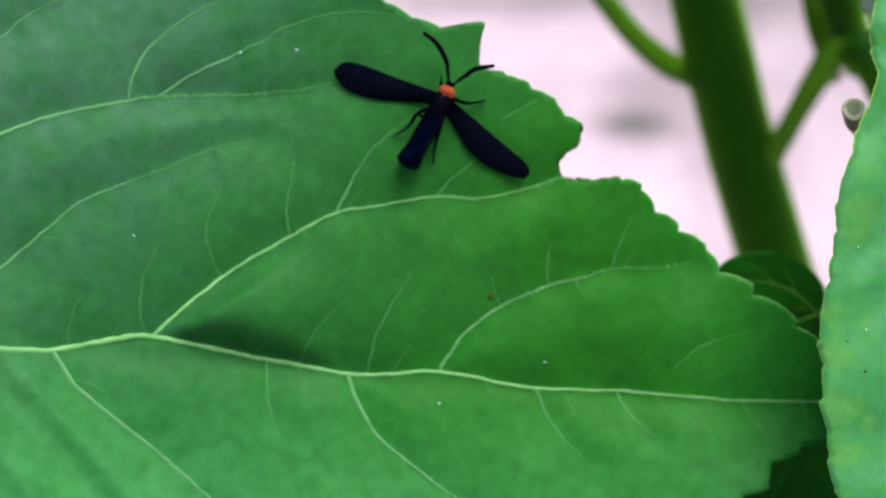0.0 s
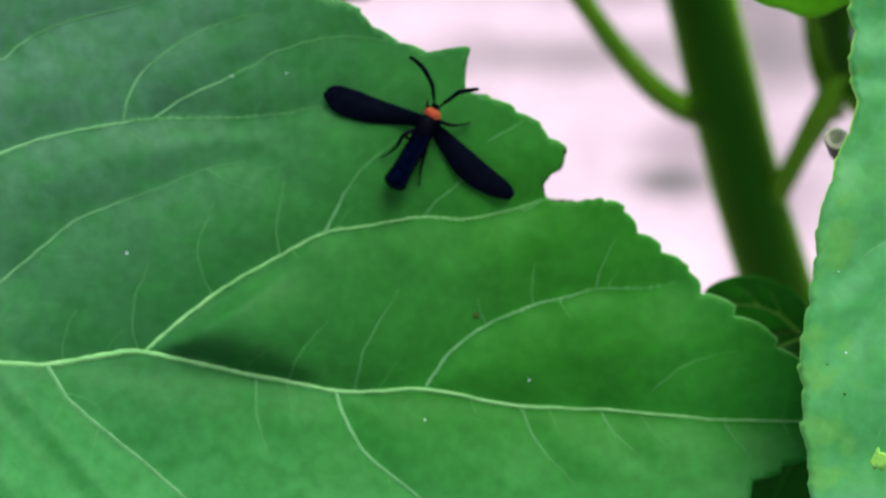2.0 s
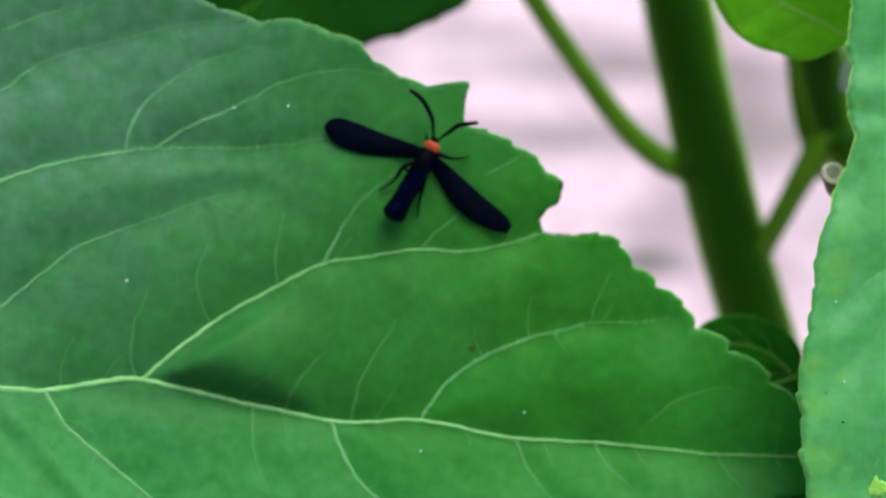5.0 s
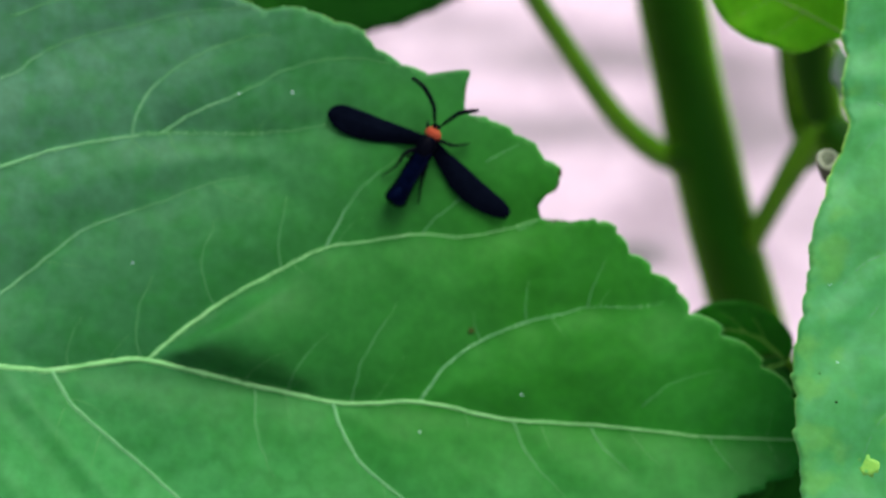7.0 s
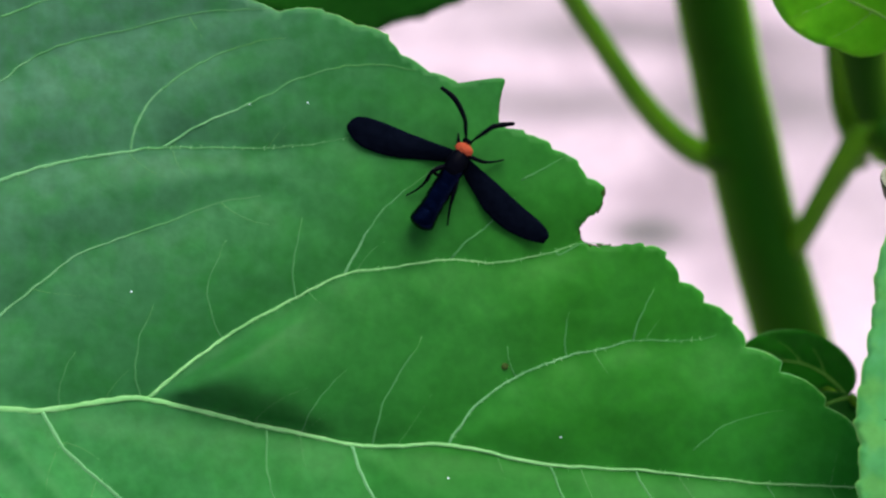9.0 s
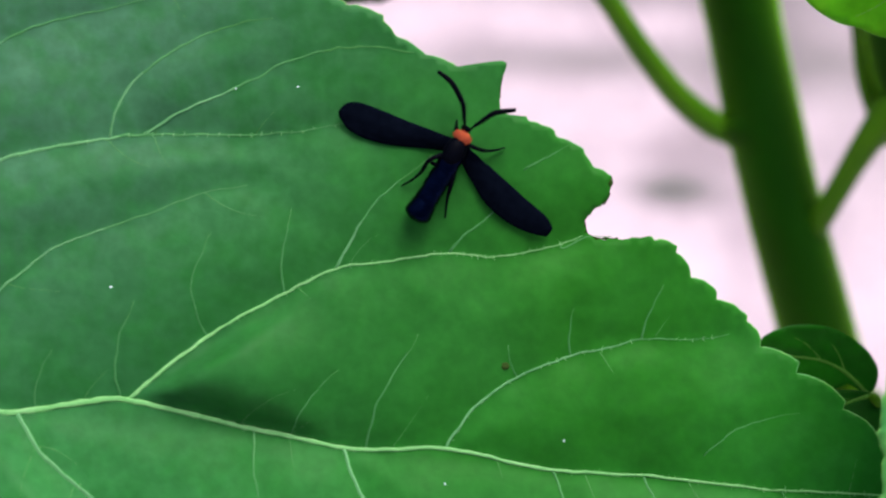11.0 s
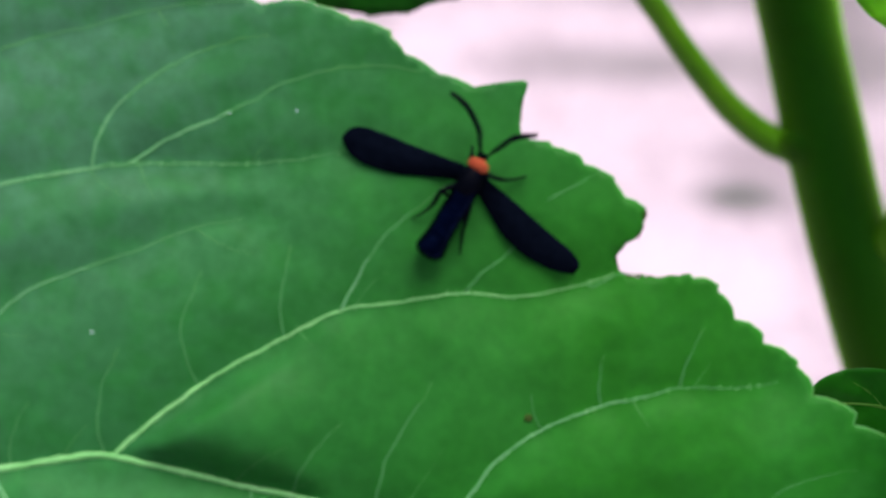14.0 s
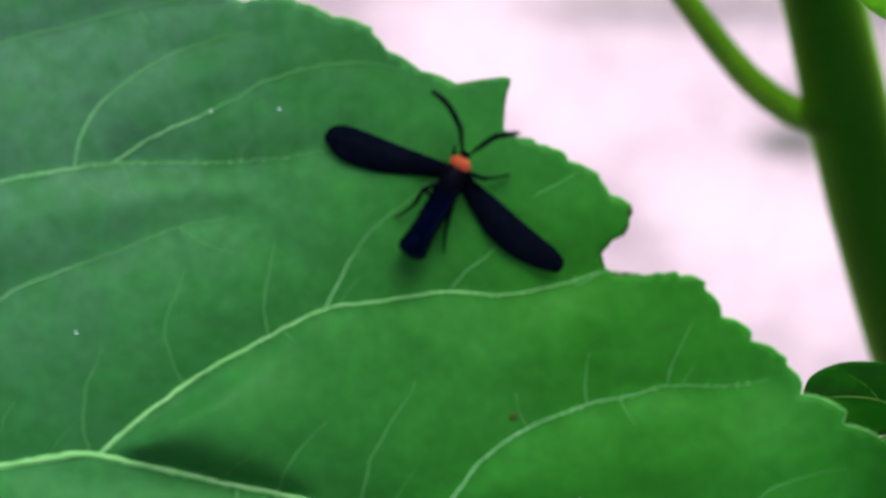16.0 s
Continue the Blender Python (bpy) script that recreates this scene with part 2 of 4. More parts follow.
def part(name, bm, mat, parent, label="", basis=None):
    """Link a bmesh as one smooth mesh object under a thing or a part."""
    me = bpy.data.meshes.new(name)
    bmesh.ops.recalc_face_normals(bm, faces=bm.faces)
    bm.to_mesh(me)
    bm.free()
    for p in me.polygons:
        p.use_smooth = True
    for mt in (mat if isinstance(mat, (list, tuple)) else [mat]):
        me.materials.append(mt)
    ob = new(name, me)
    ob.parent = parent
    if basis is not None:
        ob.matrix_basis = basis
    return tagged(ob, label)


def smooth_line(points, step):
    """A Catmull-Rom curve through points, sampled about every step."""
    p = np.array(points, float)
    p = np.vstack([2 * p[0] - p[1], p, 2 * p[-1] - p[-2]])
    out = []
    for i in range(1, len(p) - 2):
        n = max(2, int(np.linalg.norm(p[i + 1] - p[i]) / step))
        for t in np.linspace(0, 1, n, endpoint=False):
            out.append(0.5 * (2 * p[i] + (p[i + 1] - p[i - 1]) * t + (2 * p[i - 1] - 5 * p[i] + 4 * p[i + 1] - p[i + 2]) * t ** 2
                              + (3 * p[i] - p[i - 1] - 3 * p[i + 1] + p[i + 2]) * t ** 3))
    out.append(p[-2])
    return np.array(out)


def tube(bm, line, radii, sides=10, flat=1.0, up=(0, 0, 1), wobble=0.0, seed=0):
    """A closed tube along a line (mm) with a radius for each point; flat squeezes it along up."""
    rnd = random.Random(seed)
    line = [Vector(q) for q in line]
    rings = []
    for i, c in enumerate(line):
        d = (line[min(i + 1, len(line) - 1)] - line[max(i - 1, 0)]).normalized()
        side = d.cross(Vector(up))
        side = side.normalized() if side.length > 1e-6 else Vector((1, 0, 0))
        top = side.cross(d).normalized()
        r = radii[i] * (1 + wobble * rnd.uniform(-1, 1))
        rings.append([bm.verts.new((c + side * math.cos(a) * r + top * math.sin(a) * r * flat) * MM)
                      for a in (2 * math.pi * k / sides for k in range(sides))])
    for a, b in zip(rings, rings[1:]):
        for k in range(sides):
            bm.faces.new((a[k], a[(k + 1) % sides], b[(k + 1) % sides], b[k]))
    bm.faces.new(rings[0][::-1])
    bm.faces.new(rings[-1])
    return bm


def ellipsoid(bm, centre, axes, radii, segments=20, rings=12, rough=0.0, seed=0):
    """An egg-shaped body; axes: three unit vectors."""
    m = Matrix((axes[0], axes[1], axes[2])).transposed().to_4x4()
    made = bmesh.ops.create_uvsphere(bm, u_segments=segments, v_segments=rings, radius=1.0)["verts"]
    for v in made:
        k = 1 + rough * noise.noise(v.co * 3 + Vector((seed, 0, 0)))
        v.co = (Vector(centre) + m @ Vector((v.co.x * radii[0] * k, v.co.y * radii[1] * k, v.co.z * radii[2] * k))) * MM
    return made


def distance(points, line):
    """Distance of every point (n, 2) from a line of points."""
    a, b = line[:-1], line[1:]
    best = np.full(len(points), 1e9)
    for p, q in zip(a, b):
        d = q - p
        t = np.clip(((points - p) @ d) / max(d @ d, 1e-12), 0, 1)
        best = np.minimum(best, np.linalg.norm(points - (p + t[:, None] * d), axis=1))
    return best


def inside(points, loop):
    """Which points lie inside a closed loop."""
    x, y = points[:, 0], points[:, 1]
    hit = np.zeros(len(points), bool)
    for (x0, y0), (x1, y1) in zip(loop, np.roll(loop, -1, axis=0)):
        if y0 != y1:
            hit ^= ((y0 > y) != (y1 > y)) & (x < (x1 - x0) * (y - y0) / (y1 - y0) + x0)
    return hit


def toothed(tips, seed, bulge=0.16, nick=0.35, step=0.35, reverse=False):
    """A leaf margin from tooth tip to tooth tip: each tooth swells outward and falls back into a nick at the next."""
    rnd = random.Random(seed)
    tips = [np.array(t, float) for t in tips]
    out = []
    for a, b in zip(tips, tips[1:]):
        d = b - a
        size = np.linalg.norm(d)
        side = np.array((-d[1], d[0])) / size
        n = max(4, int(size / step))
        swell, drop = bulge * rnd.uniform(0.7, 1.3), min(nick * rnd.uniform(0.6, 1.4), size * 0.2)
        for t in np.linspace(0, 1, n, endpoint=False):
            u = 1 - t if reverse else t
            bow = swell * size * math.sin(math.pi * u) - drop * min(1, u / 0.07) * (1 - u)
            out.append(a + d * t + side * (bow + 0.05 * rnd.uniform(-1, 1)))
    out.append(tips[-1])
    return out


def blade(name, outline, height, grid, mat, parent, label="", basis=None, thick=0.3, margin=None):
    """A leaf blade: a curved sheet with real thickness inside the outline; height(points) gives its relief."""
    from mathutils.geometry import delaunay_2d_cdt
    loop = np.array(outline, float)
    lo, hi = loop.min(0), loop.max(0)
    gx, gy = np.meshgrid(np.arange(lo[0], hi[0], grid), np.arange(lo[1], hi[1], grid * 0.87))
    gx[1::2] += grid / 2
    pts = np.column_stack([gx.ravel(), gy.ravel()])
    pts = pts[inside(pts, loop)]
    pts = pts[distance(pts, np.vstack([loop, loop[:1]])) > grid * 0.45]
    every = [Vector(p) for p in loop] + [Vector(p) for p in pts]
    n = len(loop)
    vs, es, fs = delaunay_2d_cdt(every, [(i, (i + 1) % n) for i in range(n)], [], 1, 1e-5)[:3]
    flat = np.array([(v.x, v.y) for v in vs])
    h = height(flat)
    bm = bmesh.new()
    top = [bm.verts.new((x * MM, y * MM, z * MM)) for (x, y), z in zip(flat, h)]
    low = [bm.verts.new((x * MM, y * MM, (z - thick) * MM)) for (x, y), z in zip(flat, h)]
    count = {}
    rim_faces = margin(np.array([flat[list(f)].mean(0) for f in fs])) if margin else None
    for k, f in enumerate(fs):
        for i in range(len(f)):
            e = (f[i], f[(i + 1) % len(f)])
            count[tuple(sorted(e))] = None if tuple(sorted(e)) in count else e
        face = bm.faces.new([top[i] for i in f])
        if rim_faces is not None and rim_faces[k]:
            face.material_index = 1
        bm.faces.new([low[i] for i in reversed(f)])
    for e in count.values():
        if e:
            bm.faces.new((top[e[1]], top[e[0]], low[e[0]], low[e[1]]))
    return part(name, bm, mat, parent, label, basis)


def vein(name, line, height, wide, thin, mat, parent, step=0.5, flat=0.4, lift=0.03, sides=8, wander=0.0):
    """A vein lying half sunk in its blade, tapering from wide to thin (diameters); wander makes its course uneven."""
    line = smooth_line(line, step)
    if wander:
        line = line + wander * np.array([(noise.noise(Vector((x * 0.9, y * 0.9, 7.3))), noise.noise(Vector((x * 0.9, y * 0.9, 2.9)))) for x, y in line])
    h = height(line)
    k = np.linspace(0, 1, len(line))
    radii = (wide + (thin - wide) * k) / 2
    jitter = np.array([noise.noise(Vector((x, y, 3.1))) for x, y in line * 1.7])
    bm = tube(bmesh.new(), [(x, y, z + lift) for (x, y), z in zip(line, h)], radii * (1 + 0.45 * jitter), sides, flat)
    if isinstance(mat, tuple):  # paler towards its root
        bm.faces.ensure_lookup_table()
        for i, f in enumerate(bm.faces):
            f.material_index = min(len(mat) - 1, int(len(mat) * (i // sides) / len(line)))
    return part(name, bm, mat, parent)


def relief(points, freq, seed):
    return np.array([noise.noise(Vector((x * freq, y * freq, seed))) for x, y in points])

# ---- the ground ----
bm = bmesh.new()
edges = [-60, -8, -2.5] + [round(-1.2 + 0.1 * i, 2) for i in range(29)] + [3, 8, 60]
rows_ = [[bm.verts.new((x, y + 0.5, 0.006 * noise.noise(Vector((x * 4, y * 4, 0))) if max(abs(x), abs(y)) < 2 else 0)) for x in edges] for y in edges]
for a, b in zip(rows_, rows_[1:]):
    for i in range(len(edges) - 1):
        bm.faces.new((a[i], a[i + 1], b[i + 1], b[i]))
tagged(part("ground", bm, ground_material(), None), "pale pinkish sandy ground with grey patches and painted shadow streaks", "ground", kind="structure")

# ---- the plant ----
STEM_LINE = [(16.9, 104.5, -72.2), (28.7, 66.1, -89.4), (36.1, 38.0, -97.2), (39.0, 26.2, -99.8), (41.6, 15.6, -100.6), (44.8, 3.3, -101.5), (48.6, -8.8, -103.2), (53.8, -22.9, -108.4), (64.3, -48.5, -123.8)]
foot = FRAME @ (Vector(STEM_LINE[-1]) * MM)
BASE = Vector((foot.x + 0.03, foot.y + 0.06, 0))
plant = tagged(new("leafy_plant"), "green herbaceous plant with large toothed leaves above sandy ground", "plant")
plant.matrix_basis = Matrix.Translation(BASE)
IN_PLANT = Matrix.Translation(-BASE) @ FRAME
down = IN_PLANT.inverted() @ Vector((0, 0, -0.01))
half = IN_PLANT.inverted() @ Vector((-0.012, -0.02, 0.30))


def stalk(name, line, radii, mat, label="", step=3.0, sides=14, wobble=0.015, seed=1):
    """A stem or stalk: a tapering, slightly uneven tube."""
    pts = smooth_line(line, step)
    given = np.linspace(0, 1, len(radii))
    r = np.interp(np.linspace(0, 1, len(pts)), given, radii)
    return part(name, tube(bmesh.new(), pts, r, sides, 1.0, (0, 0.3, 1), wobble, seed), mat, plant, label, IN_PLANT)


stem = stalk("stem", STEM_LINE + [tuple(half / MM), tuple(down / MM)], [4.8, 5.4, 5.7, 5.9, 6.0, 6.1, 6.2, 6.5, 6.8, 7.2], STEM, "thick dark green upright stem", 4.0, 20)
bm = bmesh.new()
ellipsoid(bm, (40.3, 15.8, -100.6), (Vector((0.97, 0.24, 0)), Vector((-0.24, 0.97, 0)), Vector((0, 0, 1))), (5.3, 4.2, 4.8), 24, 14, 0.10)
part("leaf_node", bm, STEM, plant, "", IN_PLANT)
stalk("leaf_stalk", [(39.2, 14.5, -101.5), (34.5, 15.7, -100.6), (28.9, 19.5, -97.2), (23.3, 25.3, -92.0), (18.7, 31.0, -87.7), (14.7, 35.8, -83.4), (9.1, 43.4, -75.7), (1.2, 58.2, -65.4), (-6.0, 74.0, -51.6)], [2.3, 1.9, 1.65, 1.55, 1.5, 1.5, 1.5, 1.4, 1.3], STALK, "curved light green leaf stalk")
stalk("side_branch", [(44.5, -5.5, -104.5), (47.6, -1.2, -101.5), (49.2, 3.0, -97.0), (51.9, 9.4, -92.9), (54.5, 14.9, -89.4), (57.3, 19.5, -87.7)], [1.6, 1.6, 1.65, 1.75, 2.1, 2.8], STALK, "thin side branch forking from the stem")
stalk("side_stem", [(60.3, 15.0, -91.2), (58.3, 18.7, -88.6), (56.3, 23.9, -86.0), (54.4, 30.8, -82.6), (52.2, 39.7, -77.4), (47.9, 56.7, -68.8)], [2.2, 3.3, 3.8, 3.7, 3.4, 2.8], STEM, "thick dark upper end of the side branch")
# added tube that stands in for the side stem's lighter, hazy left edge
stalk("stem_edge_strip", [(56.6, 13.0, -90.2), (54.6, 18.0, -90.6), (53.2, 22.4, -90.0), (52.2, 28.0, -88.0), (50.4, 36.0, -84.0), (46.5, 50.0, -76.0)], [1.2, 1.4, 1.5, 1.4, 1.3, 1.2], STALK, "added light green strip for the side stem's lighter left edge")
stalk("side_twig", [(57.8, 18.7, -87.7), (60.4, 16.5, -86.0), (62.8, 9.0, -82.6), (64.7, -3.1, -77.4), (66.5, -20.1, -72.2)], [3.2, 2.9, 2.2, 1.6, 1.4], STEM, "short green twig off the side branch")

# the large toothed leaf on which the moth sits
MIDRIB = [(-76.4, -10.7), (-58.4, -11.5), (-42.4, -12.7), (-37.9, -13.1), (-33.6, -12.5), (-29.0, -12.1), (-20.9, -14.1), (-15.5, -15.3), (-10.9, -16.3), (-6.8, -16.4), (-2.1, -16.2), (4.2, -17.5), (7.2, -18.0), (15.2, -18.5), (22.9, -19.2), (26.8, -19.6), (34.6, -19.8), (37.4, -19.9)]
LATERALS, BRANCHES = [], []


def runs(group, line, wide, thin):
    """Note a vein of the large leaf: its course and its widths at both ends."""
    group.append((line, wide, thin))


runs(LATERALS, [(-29.0, -12.1), (-24.1, -8.1), (-20.9, -5.8), (-16.0, -3.1), (-11.7, -1.0), (-6.8, -0.2), (-2.1, 0.5), (1.7, 0.2), (6.1, 1.0), (9.4, 2.1)], 0.34, 0.07)
runs(LATERALS, [(-64.8, -10.7), (-53.1, 2.2), (-42.4, 6.8), (-37.1, 8.6), (-30.9, 9.8), (-27.9, 10.2), (-20.9, 10.3), (-15.5, 10.6), (-10.0, 11.6)], 0.62, 0.03)
runs(LATERALS, [(-2.1, -16.2), (0.3, -12.8), (3.9, -10.1), (8.6, -8.2), (11.9, -7.4), (14.6, -6.7), (19.0, -6.7), (22.3, -6.3)], 0.25, 0.05)
runs(LATERALS, [(-37.9, -13.1), (-35.2, -16.7), (-31.0, -20.3), (-26.9, -23.8), (-22.9, -27.7), (-18.1, -33.2), (-14.3, -38.6)], 0.40, 0.15)
runs(LATERALS, [(-10.9, -16.3), (-9.8, -19.0), (-7.9, -22.1), (-5.7, -24.0), (-0.8, -27.8), (4.2, -31.7)], 0.32, 0.1)
runs(LATERALS, [(-70.1, -11.0), (-61.1, 6.0), (-50.4, 13.0), (-42.4, 15.7), (-40.3, 17.4), (-36.5, 19.3), (-31.1, 20.7), (-24.7, 22.3), (-18.7, 22.8)], 0.30, 0.06)
runs(LATERALS, [(-53.1, -11.8), (-48.8, -10.2), (-42.4, -5.4), (-38.1, -1.8), (-34.4, 0.9), (-27.9, 3.3), (-22.8, 5.4), (-19.3, 6.0)], 0.26, 0.06)
runs(BRANCHES, [(-27.9, 10.2), (-24.7, 12.3), (-20.3, 14.2), (-16.0, 16.4), (-13.3, 17.4), (-8.9, 17.9), (-5.1, 17.4)], 0.30, 0.10)
runs(BRANCHES, [(-30.7, 9.9), (-29.8, 12.8), (-28.2, 15.0), (-24.7, 17.7), (-20.3, 19.6), (-17.1, 20.2)], 0.30, 0.08)
runs(BRANCHES, [(-11.7, -1.0), (-10.0, 2.2), (-7.9, 5.2), (-5.1, 7.5), (-3.5, 8.8)], 0.32, 0.10)
runs(BRANCHES, [(-16.0, -3.1), (-16.2, -0.5), (-15.9, 1.7), (-15.4, 4.1)], 0.22, 0.08)
runs(BRANCHES, [(-22.7, -6.3), (-23.6, -3.8), (-23.5, -1.6), (-22.1, 2.0)], 0.20, 0.06)
runs(BRANCHES, [(-2.1, 0.5), (-0.8, 2.0), (0.9, 3.3), (3.6, 6.1)], 0.24, 0.08)
runs(BRANCHES, [(-9.0, -16.2), (-7.9, -12.2), (-6.0, -9.0), (-4.5, -6.4)], 0.26, 0.08)
runs(BRANCHES, [(-15.5, -15.3), (-13.8, -12.2), (-11.4, -9.5)], 0.16, 0.06)
runs(BRANCHES, [(-29.5, -12.1), (-29.8, -9.7), (-29.6, -7.3), (-28.3, -3.7)], 0.22, 0.06)
runs(BRANCHES, [(-36.5, -12.8), (-36.1, -10.2), (-35.0, -7.8)], 0.16, 0.06)
runs(BRANCHES, [(8.6, -8.2), (8.4, -6.0), (8.7, -4.2)], 0.2, 0.06)
runs(BRANCHES, [(14.6, -6.7), (15.2, -4.3), (16.4, -2.0)], 0.2, 0.06)
runs(BRANCHES, [(4.1, -10.0), (3.3, -8.7), (3.2, -7.3)], 0.16, 0.06)
runs(BRANCHES, [(20.1, -16.6), (22.9, -14.3), (25.7, -13.4), (28.4, -12.9)], 0.12, 0.05)
runs(BRANCHES, [(-18.5, -14.7), (-18.2, -18.5), (-17.4, -21.2), (-16.3, -23.4)], 0.22, 0.08)
runs(BRANCHES, [(7.2, -18.0), (8.3, -20.8), (9.7, -22.7), (12.4, -25.5)], 0.28, 0.10)
runs(BRANCHES, [(14.9, -18.5), (16.3, -20.8), (19.0, -23.3)], 0.22, 0.08)
runs(BRANCHES, [(26.8, -19.6), (27.9, -21.4), (29.5, -23.1)], 0.16, 0.06)
runs(BRANCHES, [(7.7, 1.0), (9.7, 2.0), (11.9, 2.1)], 0.18, 0.08)
runs(BRANCHES, [(-42.4, 21.4), (-39.2, 22.7), (-34.9, 24.2)], 0.24, 0.1)
runs(BRANCHES, [(4.2, 7.7), (6.4, 8.8), (8.0, 9.8)], 0.16, 0.06)
UPPER = [(-77.2, -6.4), (-77.9, 1.1), (-75.8, 9.2), (-72.1, 16.2), (-67.4, 21.6), (-61.6, 25.4), (-54.7, 27.8), (-47.2, 29.0), (-39.2, 28.7), (-32.2, 27.3), (-26.3, 25.6), (-22.2, 24.1), (-18.1, 22.6), (-13.8, 22.7), (-11.2, 21.6), (-7.9, 20.5), (-7.0, 19.1), (-4.5, 17.5), (-1.6, 16.3)]
EATEN = [(-1.6, 16.3), (0.9, 16.7), (2.6, 16.7), (2.2, 15.1), (2.1, 13.7), (2.4, 12.5), (4.3, 12.2)]
FAR = [(4.3, 12.2), (6.8, 11.0), (9.3, 9.5), (9.9, 8.3), (11.7, 7.2)]
NOTCH = [(11.7, 7.2), (11.4, 5.3), (11.0, 4.9), (9.7, 3.8), (9.5, 3.1), (10.1, 2.0), (12.4, 1.9), (15.2, 2.2)]
LOWER_RIGHT = [(15.2, 2.2), (17.4, 1.3), (18.6, -0.8), (21.0, -2.6), (23.7, -4.7), (24.9, -6.6), (28.2, -8.6), (32.3, -11.9), (35.3, -15.0), (37.4, -17.7), (38.0, -19.9)]
UNDER = [(38.0, -19.9), (36.7, -22.1), (35.1, -23.2), (32.1, -24.5), (29.2, -25.7), (29.0, -27.4), (26.3, -28.5), (22.9, -30.3), (14.6, -35.4), (8.0, -38.9), (0.9, -42.1), (-7.3, -45.3), (-16.6, -47.9), (-26.3, -49.4), (-37.1, -49.8), (-47.8, -48.1), (-57.9, -44.1), (-66.4, -38.1), (-72.7, -30.6), (-76.4, -23.0), (-76.9, -17.1), (-74.3, -13.9), (-72.2, -11.5), (-74.8, -9.1), (-77.2, -6.4)]
crisp = [np.array(q) for q in smooth_line(EATEN, 0.35)] + [np.array(q) for q in toothed(FAR, 5, 0.05, 0.35)][1:]
torn = random.Random(4)
crisp += [np.array(q) + np.array((torn.uniform(-0.12, 0.12), torn.uniform(-0.12, 0.12))) for q in smooth_line(NOTCH, 0.3)][1:]
outline = toothed(UPPER, 1, 0.06, 0.28)[:-1] + crisp[:-1] + toothed(LOWER_RIGHT, 2, 0.10, 1.0)[:-1] + toothed(UNDER, 3, 0.05, 0.6, reverse=True)[:-1]
main_lines = [smooth_line(MIDRIB, 1.0)] + [smooth_line(q[0], 1.0) for q in LATERALS]


def rooted(line):
    """A side vein's course, begun on the stronger vein beside which it starts."""
    p = np.array(line[0])
    every = np.vstack([smooth_line(q, 0.1) for q in [MIDRIB] + [v[0] for v in LATERALS]])
    near = every[np.argmin(np.linalg.norm(every - p, axis=1))]
    return [tuple(near)] + list(line[1:] if np.linalg.norm(near - p) < 0.4 else line) if np.linalg.norm(near - p) < 1.3 else line


BRANCHES = [(rooted(line), wide, thin) for line, wide, thin in BRANCHES]
side_lines = [smooth_line(q[0], 0.8) for q in BRANCHES]


def leaf_height(p):
    """The quilted upper face: it sinks to the veins and swells between them."""
    x, y = p[:, 0], p[:, 1]
    first = np.min([distance(p, q) for q in main_lines], axis=0)
    second = np.min([distance(p, q) for q in side_lines], axis=0)
    h = -0.0442 * x + 0.0014 * y + 0.95 * (1 - np.exp(-((first / 3.0) ** 1.3))) + 0.28 * (1 - np.exp(-((second / 1.6) ** 1.4)))
    # a deep fold above the midrib, beyond the first fork: a steep bank that ends in a rounded shoulder
    u, v = (x + 29.0) * 0.974 - (y + 12.1) * 0.226, np.clip((x + 29.0) * 0.226 + (y + 12.1) * 0.974 - 0.45, 0, 50)
    bank = 2.3 * np.sin(math.pi * np.clip(u / 17.5, 0, 1) ** 0.68) + 0.02
    wedge = np.clip(((x + 29.0) * 0.54 - (y + 12.1) * 0.842) / 1.6, 0, 1)  # nothing beyond the side vein
    h += 1.08 * bank * np.tanh(v / bank) * np.exp(-((np.clip(v - bank, 0, 50) / 7.0) ** 2)) * wedge * wedge * (3 - 2 * wedge)
    # the blade lifts towards its stalk
    h += 0.15 * np.clip(-x - 17, 0, 40) * np.clip(0.7 - 0.025 * y, 0.2, 1.1)
    # the lowest lobe tips up beyond its side vein
    beyond = np.clip(-0.74 * (x + 38) - 0.67 * (y + 13) - 1.0, 0, 60)
    h += 0.26 * np.clip(beyond, 0, 10) + 0.6 * np.sin(beyond * 1.1 + 0.5 * relief(p, 0.12, 3.0)) * np.clip(beyond / 2, 0, 1) * np.exp(-((beyond / 16) ** 2))
    # the tip twists a little to the light
    h -= 0.2 * np.clip((x - 15) / 20, 0, 1) * (y + 17)
    # the half below the midrib turns up a little
    h += 0.25 * np.clip(-(y + 13.5 + 0.115 * (x + 25)) - 1.0, 0, 14)
    h += 0.55 * relief(p, 0.055, 1.0) + 0.38 * relief(p, 0.16, 5.0) + 0.10 * relief(p, 0.5, 9.0)
    return h - 0.7


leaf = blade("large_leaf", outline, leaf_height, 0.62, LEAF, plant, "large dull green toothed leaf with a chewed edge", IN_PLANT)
vein("midrib", MIDRIB, leaf_height, 0.76, 0.09, VEIN, leaf, flat=0.26, lift=0.12, wander=0.10)
for i, (line, wide, thin) in enumerate(LATERALS):
    vein("lateral_vein", line, leaf_height, wide * 0.95, thin * 0.95, VEIN if i == 0 else (VEIN_MID, VEIN_MID, VEIN_FINE), leaf, flat=0.25, lift=0.07, wander=0.16)
for i, (line, wide, thin) in enumerate(BRANCHES):
    vein("side_vein", line, leaf_height, wide * 0.75, thin * 0.7, (VEIN_MID, VEIN_FINE, VEINLET) if i < 3 else (VEIN_FINE, VEIN_FINE, VEIN_FINE, VEINLET), leaf, flat=0.3, lift=0.04, wander=0.2)


